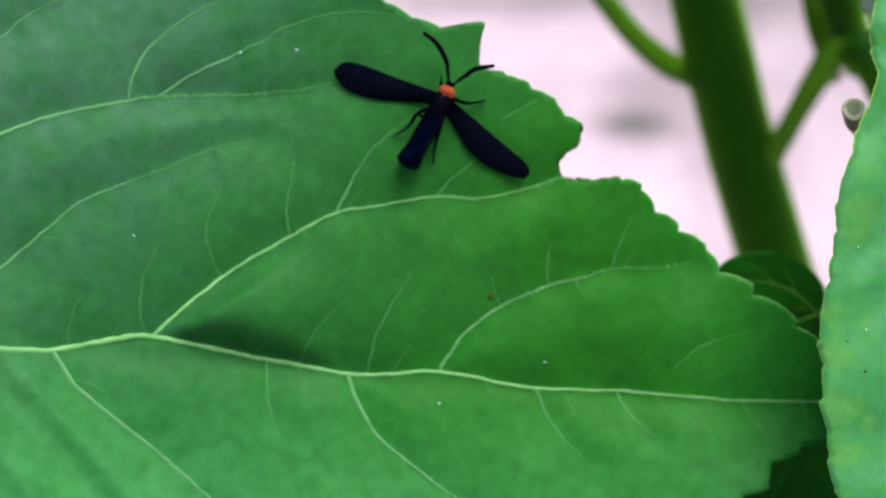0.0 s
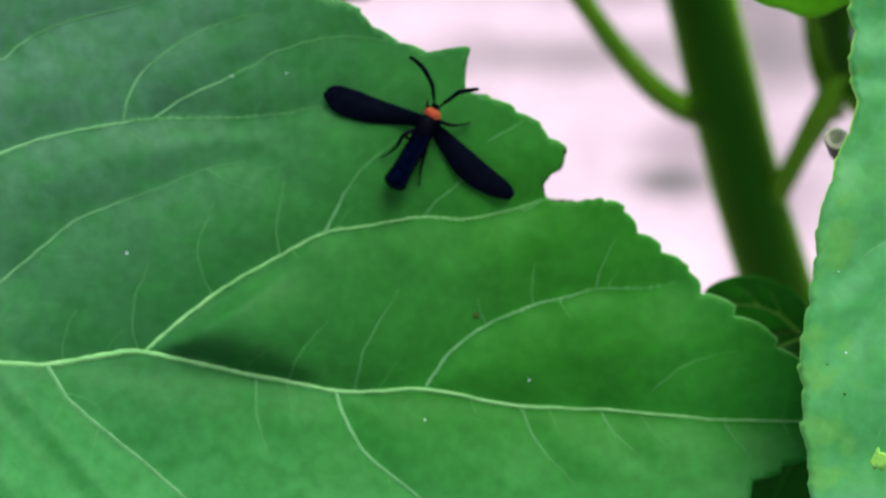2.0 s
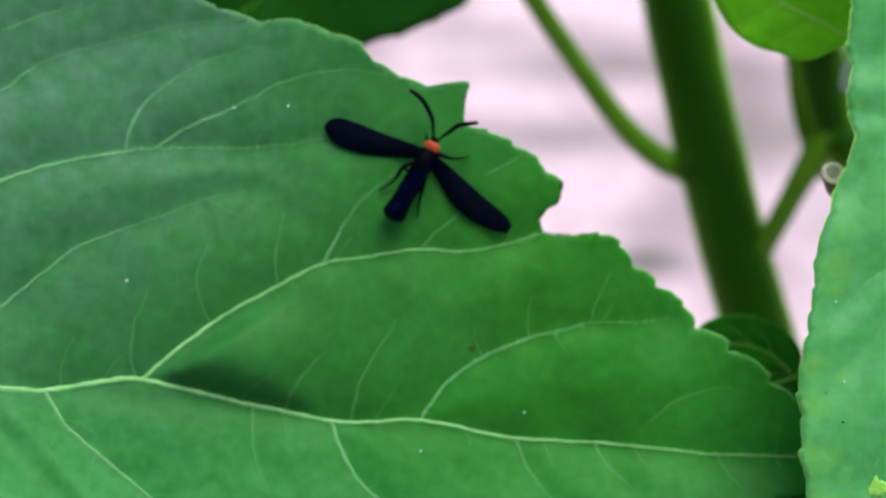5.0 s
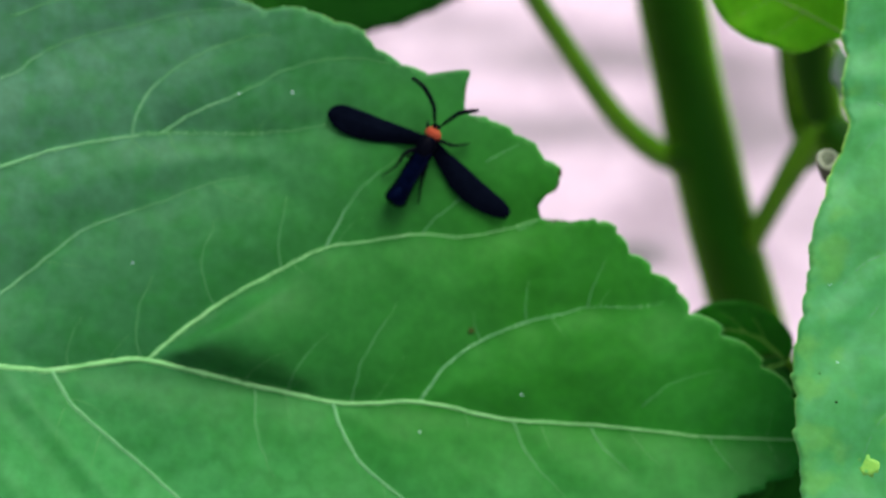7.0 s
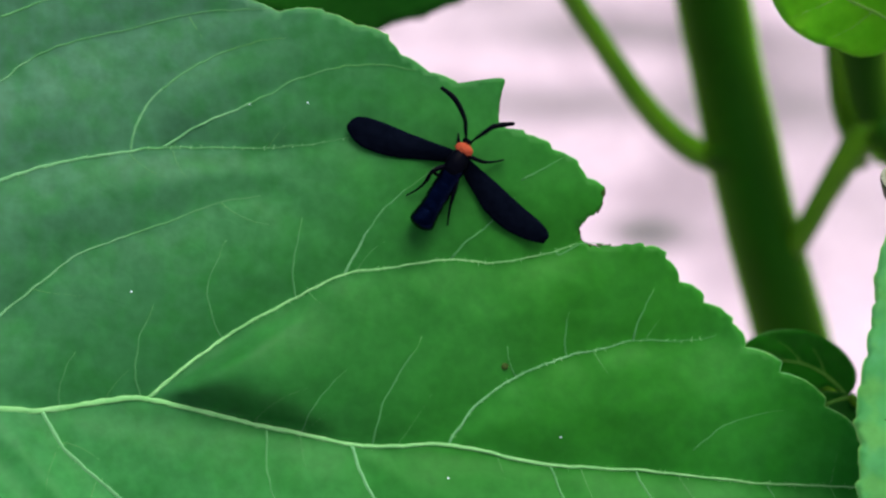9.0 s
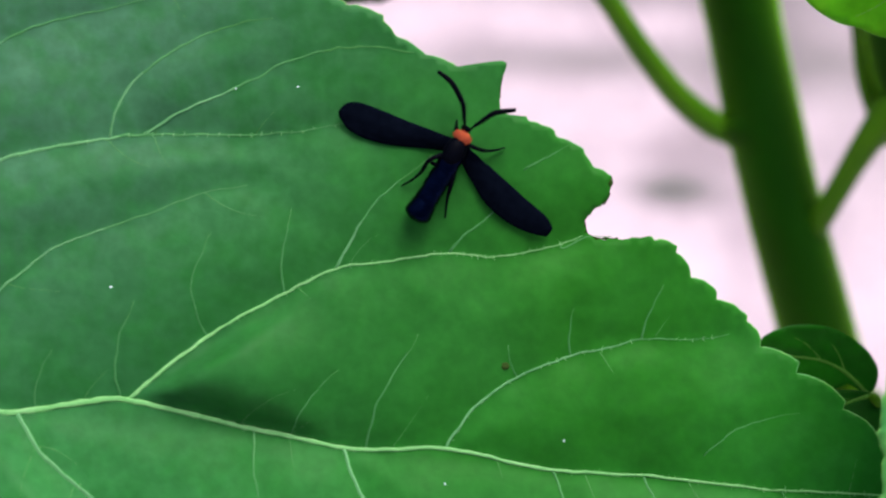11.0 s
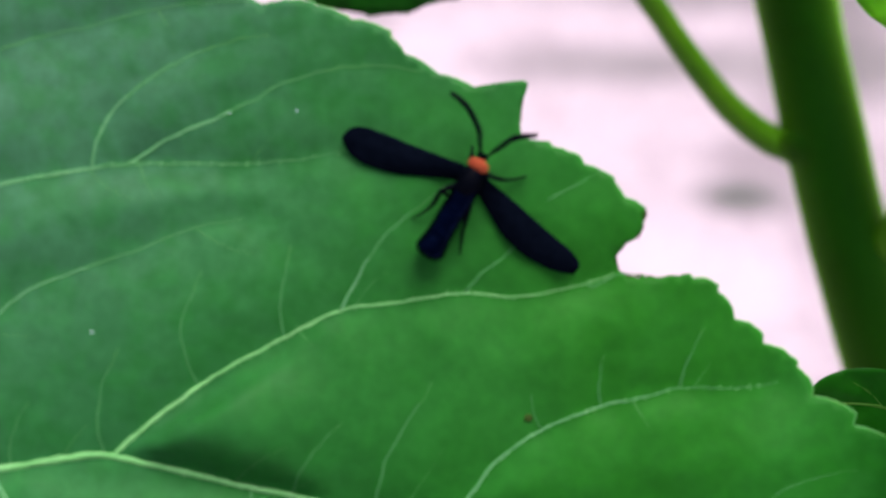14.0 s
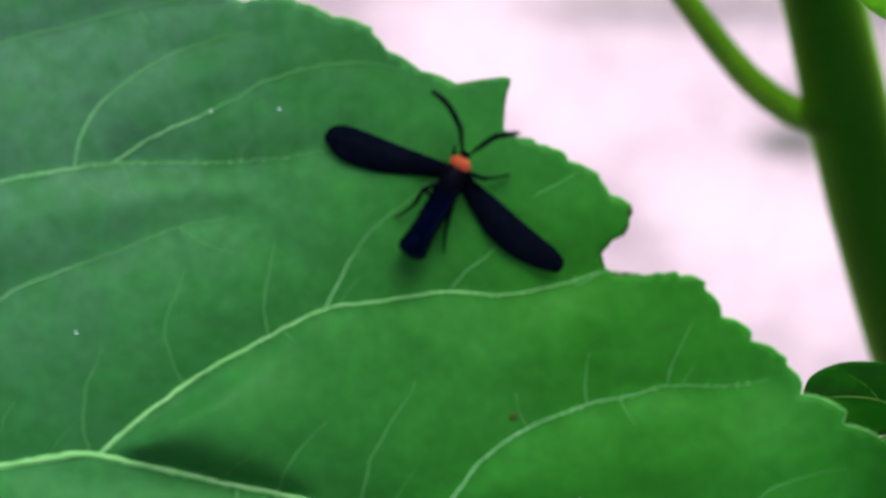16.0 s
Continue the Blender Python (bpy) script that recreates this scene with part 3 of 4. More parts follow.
def veinlets():
    """The finest veins: short curved cross-veins that leave the larger ones on both sides."""
    rnd = random.Random(17)
    bm = bmesh.new()
    lines = main_lines + side_lines
    for k, line in enumerate(main_lines):
        step = 4
        for i in range(3, len(line) - 2, step):
            for s_ in (-1, 1):
                if rnd.random() < 0.8:
                    continue
                d = line[i + 1] - line[i - 1]
                d = d / np.linalg.norm(d)
                turn = s_ * radians(rnd.uniform(48, 78))
                p, path = line[i].copy(), [line[i].copy()]
                bend = s_ * radians(rnd.uniform(-7, 1))
                for n in range(rnd.randint(4, 8)):
                    turn += bend + radians(rnd.uniform(-4, 4))
                    p = p + 0.75 * np.array((d[0] * math.cos(turn) - d[1] * math.sin(turn), d[0] * math.sin(turn) + d[1] * math.cos(turn)))
                    path.append(p.copy())
                    if n > 1 and min(distance(p[None], q)[0] for j, q in enumerate(lines) if j != k) < 0.4:
                        break
                path = np.array(path)
                path = path[:len(path) if inside(path, np.array(outline)).all() else 0]
                if len(path) > 3:
                    h = leaf_height(path)
                    tube(bm, [(x, y, z - 0.01) for (x, y), z in zip(path, h)], np.linspace(0.06, 0.02, len(path)), 5, 0.4)
    tagged(part("fine_venation", bm, VEINLET, leaf), kind="stuff")


def vein_hairs():
    """Short stiff hairs along the midrib and the strongest side veins."""
    rnd = random.Random(29)
    bm = bmesh.new()
    for line, gap in ((MIDRIB, 0.45), (LATERALS[0][0], 0.6), (LATERALS[1][0], 0.8), (LATERALS[2][0], 0.7), (LATERALS[3][0], 0.8), (LATERALS[4][0], 0.8)):
        pts = smooth_line(line, gap)
        h = leaf_height(pts)
        for i in range(1, len(pts) - 1):
            d = pts[i + 1] - pts[i - 1]
            d = d / np.linalg.norm(d)
            for s_ in (-1, 1):
                if rnd.random() < 0.4:
                    continue
                a = s_ * radians(rnd.uniform(45, 95))
                way = Vector((d[0] * math.cos(a) - d[1] * math.sin(a), d[0] * math.sin(a) + d[1] * math.cos(a), rnd.uniform(0.2, 0.8))).normalized()
                p = Vector((*pts[i], h[i] + 0.05))
                tube(bm, [p, p + way * rnd.uniform(0.15, 0.36)], [0.04, 0.014], 4)
    tagged(part("vein_hair", bm, VEIN, leaf), kind="stuff")


veinlets()
vein_hairs()
# the leaf's own stalk runs back beneath it to the stem
root = np.array(MIDRIB[0])
stalk("leaf_stalk", [(*root, leaf_height(root[None])[0]), (root[0] - 9, root[1] - 2, -3), (root[0] - 8, root[1] - 8, -26), (-30, -40, -70), tuple(np.array(STEM_LINE[-1]) * (1, 1, 1))],
      [0.7, 1.1, 1.6, 1.7, 1.9], STALK, "pale green stalk of the large leaf")


def dried_edge(points, wide, seed):
    """The brown, dried rim where the blade was chewed."""
    rnd = random.Random(seed)
    line = smooth_line(points, 0.25)
    h = leaf_height(line)
    part("dried_edge", tube(bmesh.new(), [(x + rnd.uniform(-0.05, 0.05), y + rnd.uniform(-0.05, 0.05), z - 0.12) for (x, y), z in zip(line, h)], [wide * rnd.uniform(0.3, 1.3) for _ in line], 6), BROWN, leaf)


dried_edge(NOTCH[:3], 0.20, 1)
dried_edge(NOTCH[3:7], 0.12, 2)
dried_edge(EATEN[2:5], 0.05, 3)
# the thin pale cartilage that edges the teeth
vein("pale_margin", toothed(LOWER_RIGHT, 2, 0.10, 1.0), leaf_height, 0.16, 0.20, RIM_PALE, leaf, step=0.3, flat=0.7, lift=-0.12)
vein("pale_margin", toothed(FAR, 5, 0.05, 0.35), leaf_height, 0.14, 0.14, RIM_PALE, leaf, step=0.3, flat=0.7, lift=-0.12)
vein("pale_margin", [q for q in toothed(UPPER, 1, 0.06, 0.28) if q[0] > -45], leaf_height, 0.12, 0.14, RIM_PALE, leaf, step=0.3, flat=0.7, lift=-0.14)


def specks():
    """Tiny marks on the large leaf: a brown bite, white grains."""
    for (x, y), size, mat, name in (((2.9, -9.1), 0.36, BROWN, "brown_speck"), ((-2.1, -19.1), 0.095, DEW, "white_grain"), ((-30.2, -2.6), 0.095, DEW, "white_grain"),
                                    ((-20.2, 14.2), 0.08, DEW, "white_grain"), ((-15.0, 14.4), 0.09, DEW, "white_grain"), ((8.0, -15.4), 0.095, DEW, "white_grain")):
        bm = bmesh.new()
        z = leaf_height(np.array([(x, y)]))[0]
        ellipsoid(bm, (x, y, z + 0.05), (Vector((1, 0, 0)), Vector((0, 1, 0)), Vector((0, 0, 1))), (size, size * 0.85, size * (0.2 if mat is BROWN else 0.6)), 10, 6, 0.3)
        part(name, bm, mat, leaf)


specks()


def simple_height(lines, slope, lift, bulge, width, freq, amp, seed):
    def height(p):
        d = np.min([distance(p, q) for q in lines], axis=0)
        return lift + slope[0] * p[:, 0] + slope[1] * p[:, 1] + bulge * (1 - np.exp(-((d / width) ** 1.3))) + amp * relief(p, freq, seed)
    return height


# the neighbouring leaf that hangs before the large leaf's tip
RIGHT_Z = (1 - 0.935) * 172
RIGHT_EDGE = [(36.8, 44.3), (37.6, 38.1), (38.4, 31.9), (38.3, 25.8), (38.5, 22.7), (37.9, 19.6), (38.4, 17.0), (37.8, 15.0), (38.0, 12.9), (38.5, 10.7), (37.4, 7.8), (36.4, 5.7), (35.7, 3.5), (34.9, 1.6), (34.3, -0.7), (34.1, -3.3), (33.7, -5.5), (33.3, -7.7), (32.7, -10.2), (32.3, -12.8), (32.7, -15.1), (32.4, -17.9), (33.0, -20.6), (32.9, -23.1), (33.7, -26.7), (35.8, -31.8), (39.4, -37.0), (45.0, -42.1), (52.2, -45.7)]
RIGHT_BACK = [(52.2, -45.7), (60.5, -43.7), (68.2, -38.0), (73.3, -29.8), (75.9, -19.5), (76.4, -8.2), (74.9, 3.1), (71.3, 15.0), (66.1, 25.8), (59.4, 35.5), (51.7, 42.7), (44.5, 46.8), (36.8, 44.3)]
RIGHT_MID = [(46.1, 47.4), (49.2, 33.0), (51.7, 17.5), (53.3, 2.1), (53.8, -13.3), (53.0, -28.7), (52.2, -45.2)]
RIGHT_VEINS = [[(53.3, 2.1), (49.2, 1.1), (44.5, -2.0), (40.9, -6.1), (37.8, -10.2)], [(53.8, -10.2), (48.1, -11.3), (43.5, -14.3), (40.4, -16.9), (38.4, -21.0)], [(51.7, 17.5), (47.1, 15.0), (43.0, 11.6), (40.3, 8.8), (37.8, 5.7)], [(53.0, -23.6), (48.1, -23.6), (44.0, -26.7), (40.9, -30.8)],
               [(43.0, 11.6), (40.9, 12.9), (39.1, 13.0)], [(44.5, -2.0), (42.0, -1.5), (39.4, -2.5), (36.8, -5.1)], [(50.4, 25.2), (46.6, 23.7), (43.0, 19.6), (39.9, 17.8)]]
right_lines = [smooth_line(q, 1.2) for q in [RIGHT_MID] + RIGHT_VEINS]
right_height = simple_height(right_lines, (0.10, -0.15), RIGHT_Z - 4.8, 1.0, 2.4, 0.16, 0.5, 2.0)
right_loop = [q for q in toothed(RIGHT_EDGE[::-1], 11, 0.02, 0.25)][:-1] + toothed(RIGHT_BACK[::-1], 12, 0.10, 0.35)[:-1]
right_leaf = blade("neighbour_leaf", right_loop, right_height, 0.6, LEAF_PALE, plant, "pale green puckered leaf with yellowish toothed rim", IN_PLANT, 0.3)
right_margin = [tuple(q) for q in toothed(RIGHT_EDGE[::-1], 11, 0.02, 0.25)]
vein("yellow_rim", [q for q in right_margin if q[1] > RIGHT_EDGE[12][1]], right_height, 0.24, 0.40, RIM_EDGE, right_leaf, lift=-0.15, flat=0.8)
vein("yellow_rim", [q for q in right_margin if q[1] <= RIGHT_EDGE[12][1]], right_height, 0.30, 0.16, RIM_PALE, right_leaf, lift=-0.16, flat=0.7)
vein("midrib", RIGHT_MID, right_height, 1.0, 0.3, VEIN, right_leaf)
for q in RIGHT_VEINS:
    vein("lateral_vein", q, right_height, 0.26, 0.04, VEIN_MID, right_leaf, lift=0.02, flat=0.3)

# small marks on it
for x, y, size, mat, name in ((36.3, -15.2, 0.13, BROWN, "brown_speck"), (34.9, -12.6, 0.09, BROWN, "brown_speck"), (36.6, -11.6, 0.08, DEW, "white_grain"), (36.2, -4.4, 0.06, DEW, "white_grain")):
    bm = bmesh.new()
    ellipsoid(bm, (x, y, right_height(np.array([(x, y)]))[0] + 0.03), (Vector((1, 0, 0)), Vector((0, 1, 0)), Vector((0, 0, 1))), (size, size * 0.8, size * 0.4), 10, 6, 0.3)
    part(name, bm, mat, right_leaf)

# a pale yellow patch eaten thin
patch = random.Random(6)
sx, sy = 39.2, -21.0
patch_loop = [(sx + r * math.cos(a), sy + 1.15 * r * math.sin(a)) for a, r in ((2 * math.pi * k / 22, 0.95 * patch.uniform(0.6, 1.15)) for k in range(22))]
blade("pale_patch", patch_loop, lambda p: right_height(p) + 0.012, 0.3, RIM, right_leaf, "pale yellow patch", None, 0.012)
stalk("leaf_stalk", [(*RIGHT_MID[0], right_height(np.array(RIGHT_MID[:1]))[0]), (RIGHT_MID[0][0] + 4, RIGHT_MID[0][1] + 10, -10), (44, 62, -50), tuple(STEM_LINE[0])], [0.6, 0.9, 1.3, 1.5], STALK, "pale stalk of the neighbouring leaf")

# the cut end of a small stalk beside that leaf's rim
CUT = Vector((37.8, 7.9, 2.6))


def cut_stalk():
    way = Vector((-0.10, 0.25, 1)).normalized()
    line = [CUT - way * 6.5 + Vector((3.0, -1.6, -2.0)), CUT - way * 3 + Vector((0.5, -0.5, -0.2)), CUT - way * 1.2 + Vector((0.15, -0.15, 0)), CUT - way * 0.25, CUT]
    ob = part("cut_stalk", tube(bmesh.new(), line, [0.7, 0.85, 1.0, 1.08, 1.0], 18, 1.0, (0, 1, 0)), BARK, plant, "cut stalk end with pale ring and pith", IN_PLANT)
    bm = bmesh.new()
    side, top = way.cross(Vector((0, 1, 0))).normalized(), None
    top = side.cross(way).normalized()
    ring = [CUT + way * 0.02 + (side * math.cos(a) + top * math.sin(a)) * (0.84 + 0.04 * math.sin(3 * a)) for a in (2 * math.pi * k / 24 for k in range(25))]
    tube(bm, ring, [0.23] * 25, 8, 0.8, way)
    part("pale_ring", bm, PITH, ob)
    bm = bmesh.new()
    ellipsoid(bm, CUT - way * 0.02, (side, top, way), (0.72, 0.68, 0.15), 18, 8, 0.3)
    part("pith", bm, plain_material("brown_pith", (0.26, 0.28, 0.17), (0.46, 0.48, 0.33), 0.8, 2500.0, 0.0003), ob)
    return ob


cut_end = cut_stalk()

# a fresh leaf with a smooth edge, high beside the side branch
FRESH = [(42.5, 21.7), (40.5, 21.3), (38.4, 20.3), (36.7, 20.0), (35.5, 20.3), (34.2, 20.9), (32.4, 21.3), (30.4, 22.4), (28.7, 24.1), (27.3, 26.6), (26.3, 29.7), (25.8, 33.2), (26.1, 36.6), (28.9, 36.0), (32.4, 34.6), (35.8, 32.6), (38.7, 30.3), (41.0, 27.5), (42.3, 24.6)]
FRESH_MID = [(42.7, 21.8), (40.5, 22.8), (37.6, 24.3), (34.6, 25.7), (31.2, 28.6), (28.3, 32.1), (26.2, 36.4)]
fresh_lines = [smooth_line(FRESH_MID, 1.0), smooth_line([(37.6, 24.3), (35.8, 22.8), (33.6, 21.7)], 1.0), smooth_line([(34.6, 25.7), (32.4, 24.6), (30.1, 23.7)], 1.0)]
fresh_height = simple_height(fresh_lines, (0.0, 0.25), -14.0, 0.5, 1.8, 0.15, 0.3, 4.0)
fresh_loop = list(smooth_line(FRESH + FRESH[:1], 0.6))[:-1]
fresh_leaf = blade("fresh_leaf", fresh_loop[::-1], fresh_height, 0.8, LEAF_LIGHT, plant, "fresh yellow-green leaf with a smooth edge", IN_PLANT, 0.25)
vein("midrib", FRESH_MID, fresh_height, 0.36, 0.12, VEIN_YELLOW, fresh_leaf)
for q in fresh_lines[1:]:
    vein("lateral_vein", q, fresh_height, 0.14, 0.05, VEIN_YELLOW, fresh_leaf)
stalk("leaf_stalk", [(42.8, 21.9, -8.6), (44.6, 22.3, -10.2), (50.0, 26.0, -32.0), (57.9, 37.4, -72.2), (53.2, 39.7, -77.4)], [0.5, 0.5, 0.55, 0.8, 1.2], STALK, "short stalk of the fresh leaf", 1.5, 10)

# a small greyish young leaf below it
GREY = [(47.0, 23.8), (48.0, 22.6), (48.4, 20.4), (48.2, 18.4), (47.4, 17.9), (47.0, 19.1), (46.2, 19.8), (46.3, 21.7)]
grey_lines = [smooth_line([(47.1, 23.7), (47.5, 21.7), (47.5, 18.1)], 0.8)]
grey_height = simple_height(grey_lines, (0.2, 0.1), (1 - 1.2) * 172 - 10, 0.3, 1.0, 0.3, 0.2, 6.0)
grey_leaf = blade("young_leaf", list(smooth_line(GREY + GREY[:1], 0.4))[:-1][::-1], grey_height, 0.5, LEAF_GREY, plant, "small greyish folded young leaf", IN_PLANT, 0.25)
vein("midrib", [(47.1, 23.7), (47.5, 21.7), (47.5, 18.1)], grey_height, 0.3, 0.1, VEIN_FINE, grey_leaf)
stalk("leaf_stalk", [(*GREY[0], grey_height(np.array(GREY[:1]))[0])] + [(50.2, 27.1, -51.6), (55.4, 32.0, -79.1)], [0.3, 0.4, 0.6], STALK, "", 1.5, 8)

# small leaves sprouting behind the large leaf's margin
NODE = (37.2, -12.6)


def sprout_leaf(loop, mid, twigs, slope, lift, label, seed, mat, rib):
    lines = [smooth_line(q, 0.7) for q in [mid] + twigs]
    height = simple_height(lines, slope, lift, 0.45, 1.1, 0.25, 0.35, seed)
    ob = blade("sprout_leaf", list(smooth_line(loop + loop[:1], 0.45))[:-1], height, 0.5, mat, plant, label, IN_PLANT, 0.25)
    vein("midrib", mid, height, 0.38, 0.08, rib, ob)
    for q in twigs:
        vein("lateral_vein", q, height, 0.12, 0.05, rib, ob)


sprout_leaf([(37.3, -12.6), (38.0, -10.8), (37.4, -9.2), (35.8, -7.6), (33.4, -6.4), (30.9, -6.1), (28.6, -6.5), (26.8, -7.7), (26.5, -9.9), (28.1, -11.7), (30.3, -12.6), (33.3, -12.4), (35.3, -11.7)][::-1], [(37.2, -12.6), (35.0, -10.6), (32.7, -9.5), (30.0, -9.2), (27.1, -9.5)],
            [[(35.0, -10.6), (34.2, -8.8), (33.0, -7.3)], [(32.7, -9.5), (31.5, -8.2), (30.0, -7.3)]], (0.0, 0.20), (1 - 1.075) * 172 + 0.5, "small glossy dark green sprouting leaf", 3.0, LEAF_SPROUT, SPROUT_VEIN)
sprout_leaf([(37.5, -12.6), (35.9, -12.2), (33.6, -12.3), (31.4, -13.1), (30.6, -14.9), (31.8, -16.9), (34.8, -17.3), (37.4, -16.1), (38.3, -14.1)][::-1], [(37.2, -12.7), (35.3, -13.3), (33.3, -14.2), (31.4, -14.8)], [], (0.0, -0.25), (1 - 1.08) * 172 - 3.5, "small leaf folded below its sprout, shade put into its dark green", 8.0, LEAF_SHADED, SPROUT_VEIN)
sprout_leaf([(39.5, -15.6), (37.1, -18.0), (33.5, -21.6), (29.2, -26.4), (26.2, -32.4), (26.8, -38.4), (32.3, -41.5), (38.9, -40.3), (44.3, -34.8), (46.7, -27.6), (45.5, -21.0), (42.5, -16.8)][::-1], [(40.0, -15.9), (38.9, -21.0), (36.5, -27.6), (31.0, -38.4)], [], (0.0, 0.0), (1 - 1.12) * 172, "leaf in the large leaf's shade, which is put into its dark green", 5.0, LEAF_SHADED, LEAF_SPROUT)
stalk("sprout_stalk", [(*NODE, (1 - 1.075) * 172)] + [(39.5, -15.0, -17.2), (45.5, -21.8, -43.0), (60.3, -37.6, -117.0)], [0.45, 0.6, 0.9, 1.4], STALK, "", 1.5, 10)

# a leaf hanging behind the large leaf's upper margin, its shade put into the colour
BEHIND = [(-43.5, 37.0), (-35.0, 33.4), (-27.1, 30.6), (-21.1, 28.9), (-15.9, 28.2), (-11.5, 28.3), (-6.2, 29.8), (-1.8, 31.5), (2.3, 33.4), (5.7, 37.3), (7.1, 44.7), (3.4, 55.1), (-4.8, 61.1), (-16.7, 62.6), (-29.0, 59.0), (-40.0, 52.0), (-46.0, 43.5)]
behind_mid = [(4.9, 57.4), (-6.2, 50.7), (-16.7, 42.5), (-24.8, 34.3), (-28.6, 32.1)]
behind_height = simple_height([smooth_line(behind_mid, 2.0)], (0.0, 0.25), (1 - 1.36) * 172 - 8, 1.0, 4.0, 0.05, 1.0, 3.0)
behind = blade("shaded_leaf", [q for q in toothed(list(BEHIND + BEHIND[:1]), 21, 0.04, 0.3)][:-1][::-1], behind_height, 1.5, LEAF_SHADED, plant, "leaf hanging in deep shade, which is put into its dark green", IN_PLANT)
vein("midrib", behind_mid, behind_height, 1.0, 0.3, STALK, behind)
stalk("leaf_stalk", [(*behind_mid[0], behind_height(np.array(behind_mid[:1]))[0])] + [(12.9, 71.5, -72.2), (24.0, 76.2, -82.6)], [0.7, 1.0, 1.4], STALK)

# ---- the moth ----
moth = tagged(new("moth"), "black moth with orange-red collar resting on the leaf", "moth")
FEET = np.array((-1.7, 9.1))
REST = leaf_height(FEET[None])[0]
moth.matrix_basis = FRAME @ pose(FEET[0] * MM, FEET[1] * MM, (REST + 0.02) * MM)
AHEAD = Vector((*(np.array((-0.9, 10.4)) - np.array((-4.6, 3.4))), 0)).normalized()
ASIDE = Vector((AHEAD.y, -AHEAD.x, 0))
UP = Vector((0, 0, 1))


def on_moth(points, z):
    """Leaf coordinates to the moth's own, at heights z above the leaf."""
    zs = z if isinstance(z, (list, tuple)) else [z] * len(points)
    return [(x - FEET[0], y - FEET[1], h) for (x, y), h in zip(points, zs)]


def moth_body():
    bm = bmesh.new()
    c = Vector(on_moth([(-1.7, 9.0)], 1.4)[0])
    ellipsoid(bm, c, (ASIDE, AHEAD, UP), (0.95, 1.6, 0.95), 24, 14, 0.06)
    part("thorax", bm, BLACK, moth)
    # the abdomen: rings that widen into a blunt tuft
    a, b = Vector(on_moth([(-1.6, 9.0)], 1.4)[0]), Vector(on_moth([(-5.0, 3.3)], 0.95)[0])
    bm = bmesh.new()
    line, radii = [], []
    for i in range(45):
        t = i / 44
        base = 0.92 + 0.08 * math.sin(math.pi * min(1, t / 0.8)) + 0.30 * max(0, (t - 0.62) / 0.30) ** 1.1
        groove = 1 - 0.06 * max(0, math.cos(t * 7 * 2 * math.pi)) ** 4 * (t < 0.85)
        end = 1 if t < 0.88 else max(0.1, 1 - ((t - 0.88) / 0.122) ** 2.2) ** 0.5
        line.append(a + (b - a) * t)
        radii.append(base * groove * end)
    tube(bm, line, radii, 24, 0.85)
    part("abdomen", bm, BLUE, moth, "glossy blue-black abdomen with a blunt tufted end")
    # the collar: a saddle of hairs behind the head
    bm = bmesh.new()
    c = Vector(on_moth([(-1.0, 10.3)], 1.7)[0])
    ellipsoid(bm, c, (ASIDE, AHEAD, UP), (0.80, 0.46, 0.46), 24, 14, 0.14)
    rnd = random.Random(8)
    for _ in range(140):
        d = Vector((rnd.gauss(0, 1), rnd.gauss(0, 1), abs(rnd.gauss(0, 1)))).normalized()
        p = c + ASIDE * d.x * 0.70 + AHEAD * d.y * 0.40 + UP * d.z * 0.44
        w = (ASIDE * d.x + AHEAD * (d.y - 0.5) + UP * d.z * 0.6).normalized()
        tube(bm, [p, p + w * 0.12, p + w * 0.2], [0.045, 0.035, 0.008], 4)
    part("collar", bm, ORANGE, moth, "orange-red hairy collar")
    bm = bmesh.new()
    c = Vector(on_moth([(-0.75, 10.95)], 1.4)[0])
    ellipsoid(bm, c, (ASIDE, AHEAD, UP), (0.38, 0.34, 0.38), 18, 12, 0.05)
    head = part("head", bm, BLACK, moth)
    for s_ in (-1, 1):
        bm = bmesh.new()
        ellipsoid(bm, c + ASIDE * 0.28 * s_ + AHEAD * 0.08, (ASIDE, AHEAD, UP), (0.19, 0.22, 0.22), 14, 10)
        part("eye", bm, BLACK, head)


def antenna(points, heights, seed):
    """A comb-like feeler: a shaft thickening outward, with two rows of short teeth."""
    line = smooth_line(on_moth(points, heights), 0.12)
    n = len(line)
    bm = bmesh.new()
    t = np.linspace(0, 1, n)
    radii = 0.10 + 0.13 * np.clip((t - 0.1) / 0.5, 0, 1) - 0.07 * np.clip((t - 0.8) / 0.2, 0, 1)
    tube(bm, line, radii, 8)
    rnd = random.Random(seed)
    for i in range(4, n - 2):
        p = Vector(line[i])
        d = (Vector(line[i + 1]) - Vector(line[i - 1])).normalized()
        side = d.cross(UP).normalized()
        size = 0.12 + 0.20 * math.sin(math.pi * min(1, t[i] ** 0.8)) * rnd.uniform(0.8, 1.1)
        for s_ in (-1, 1):
            way = (side * s_ * 0.8 + d * 0.6 - UP * 0.15).normalized()
            tube(bm, [p, p + way * size], [0.045, 0.02], 4)
    part("antenna", bm, BLACK, moth)


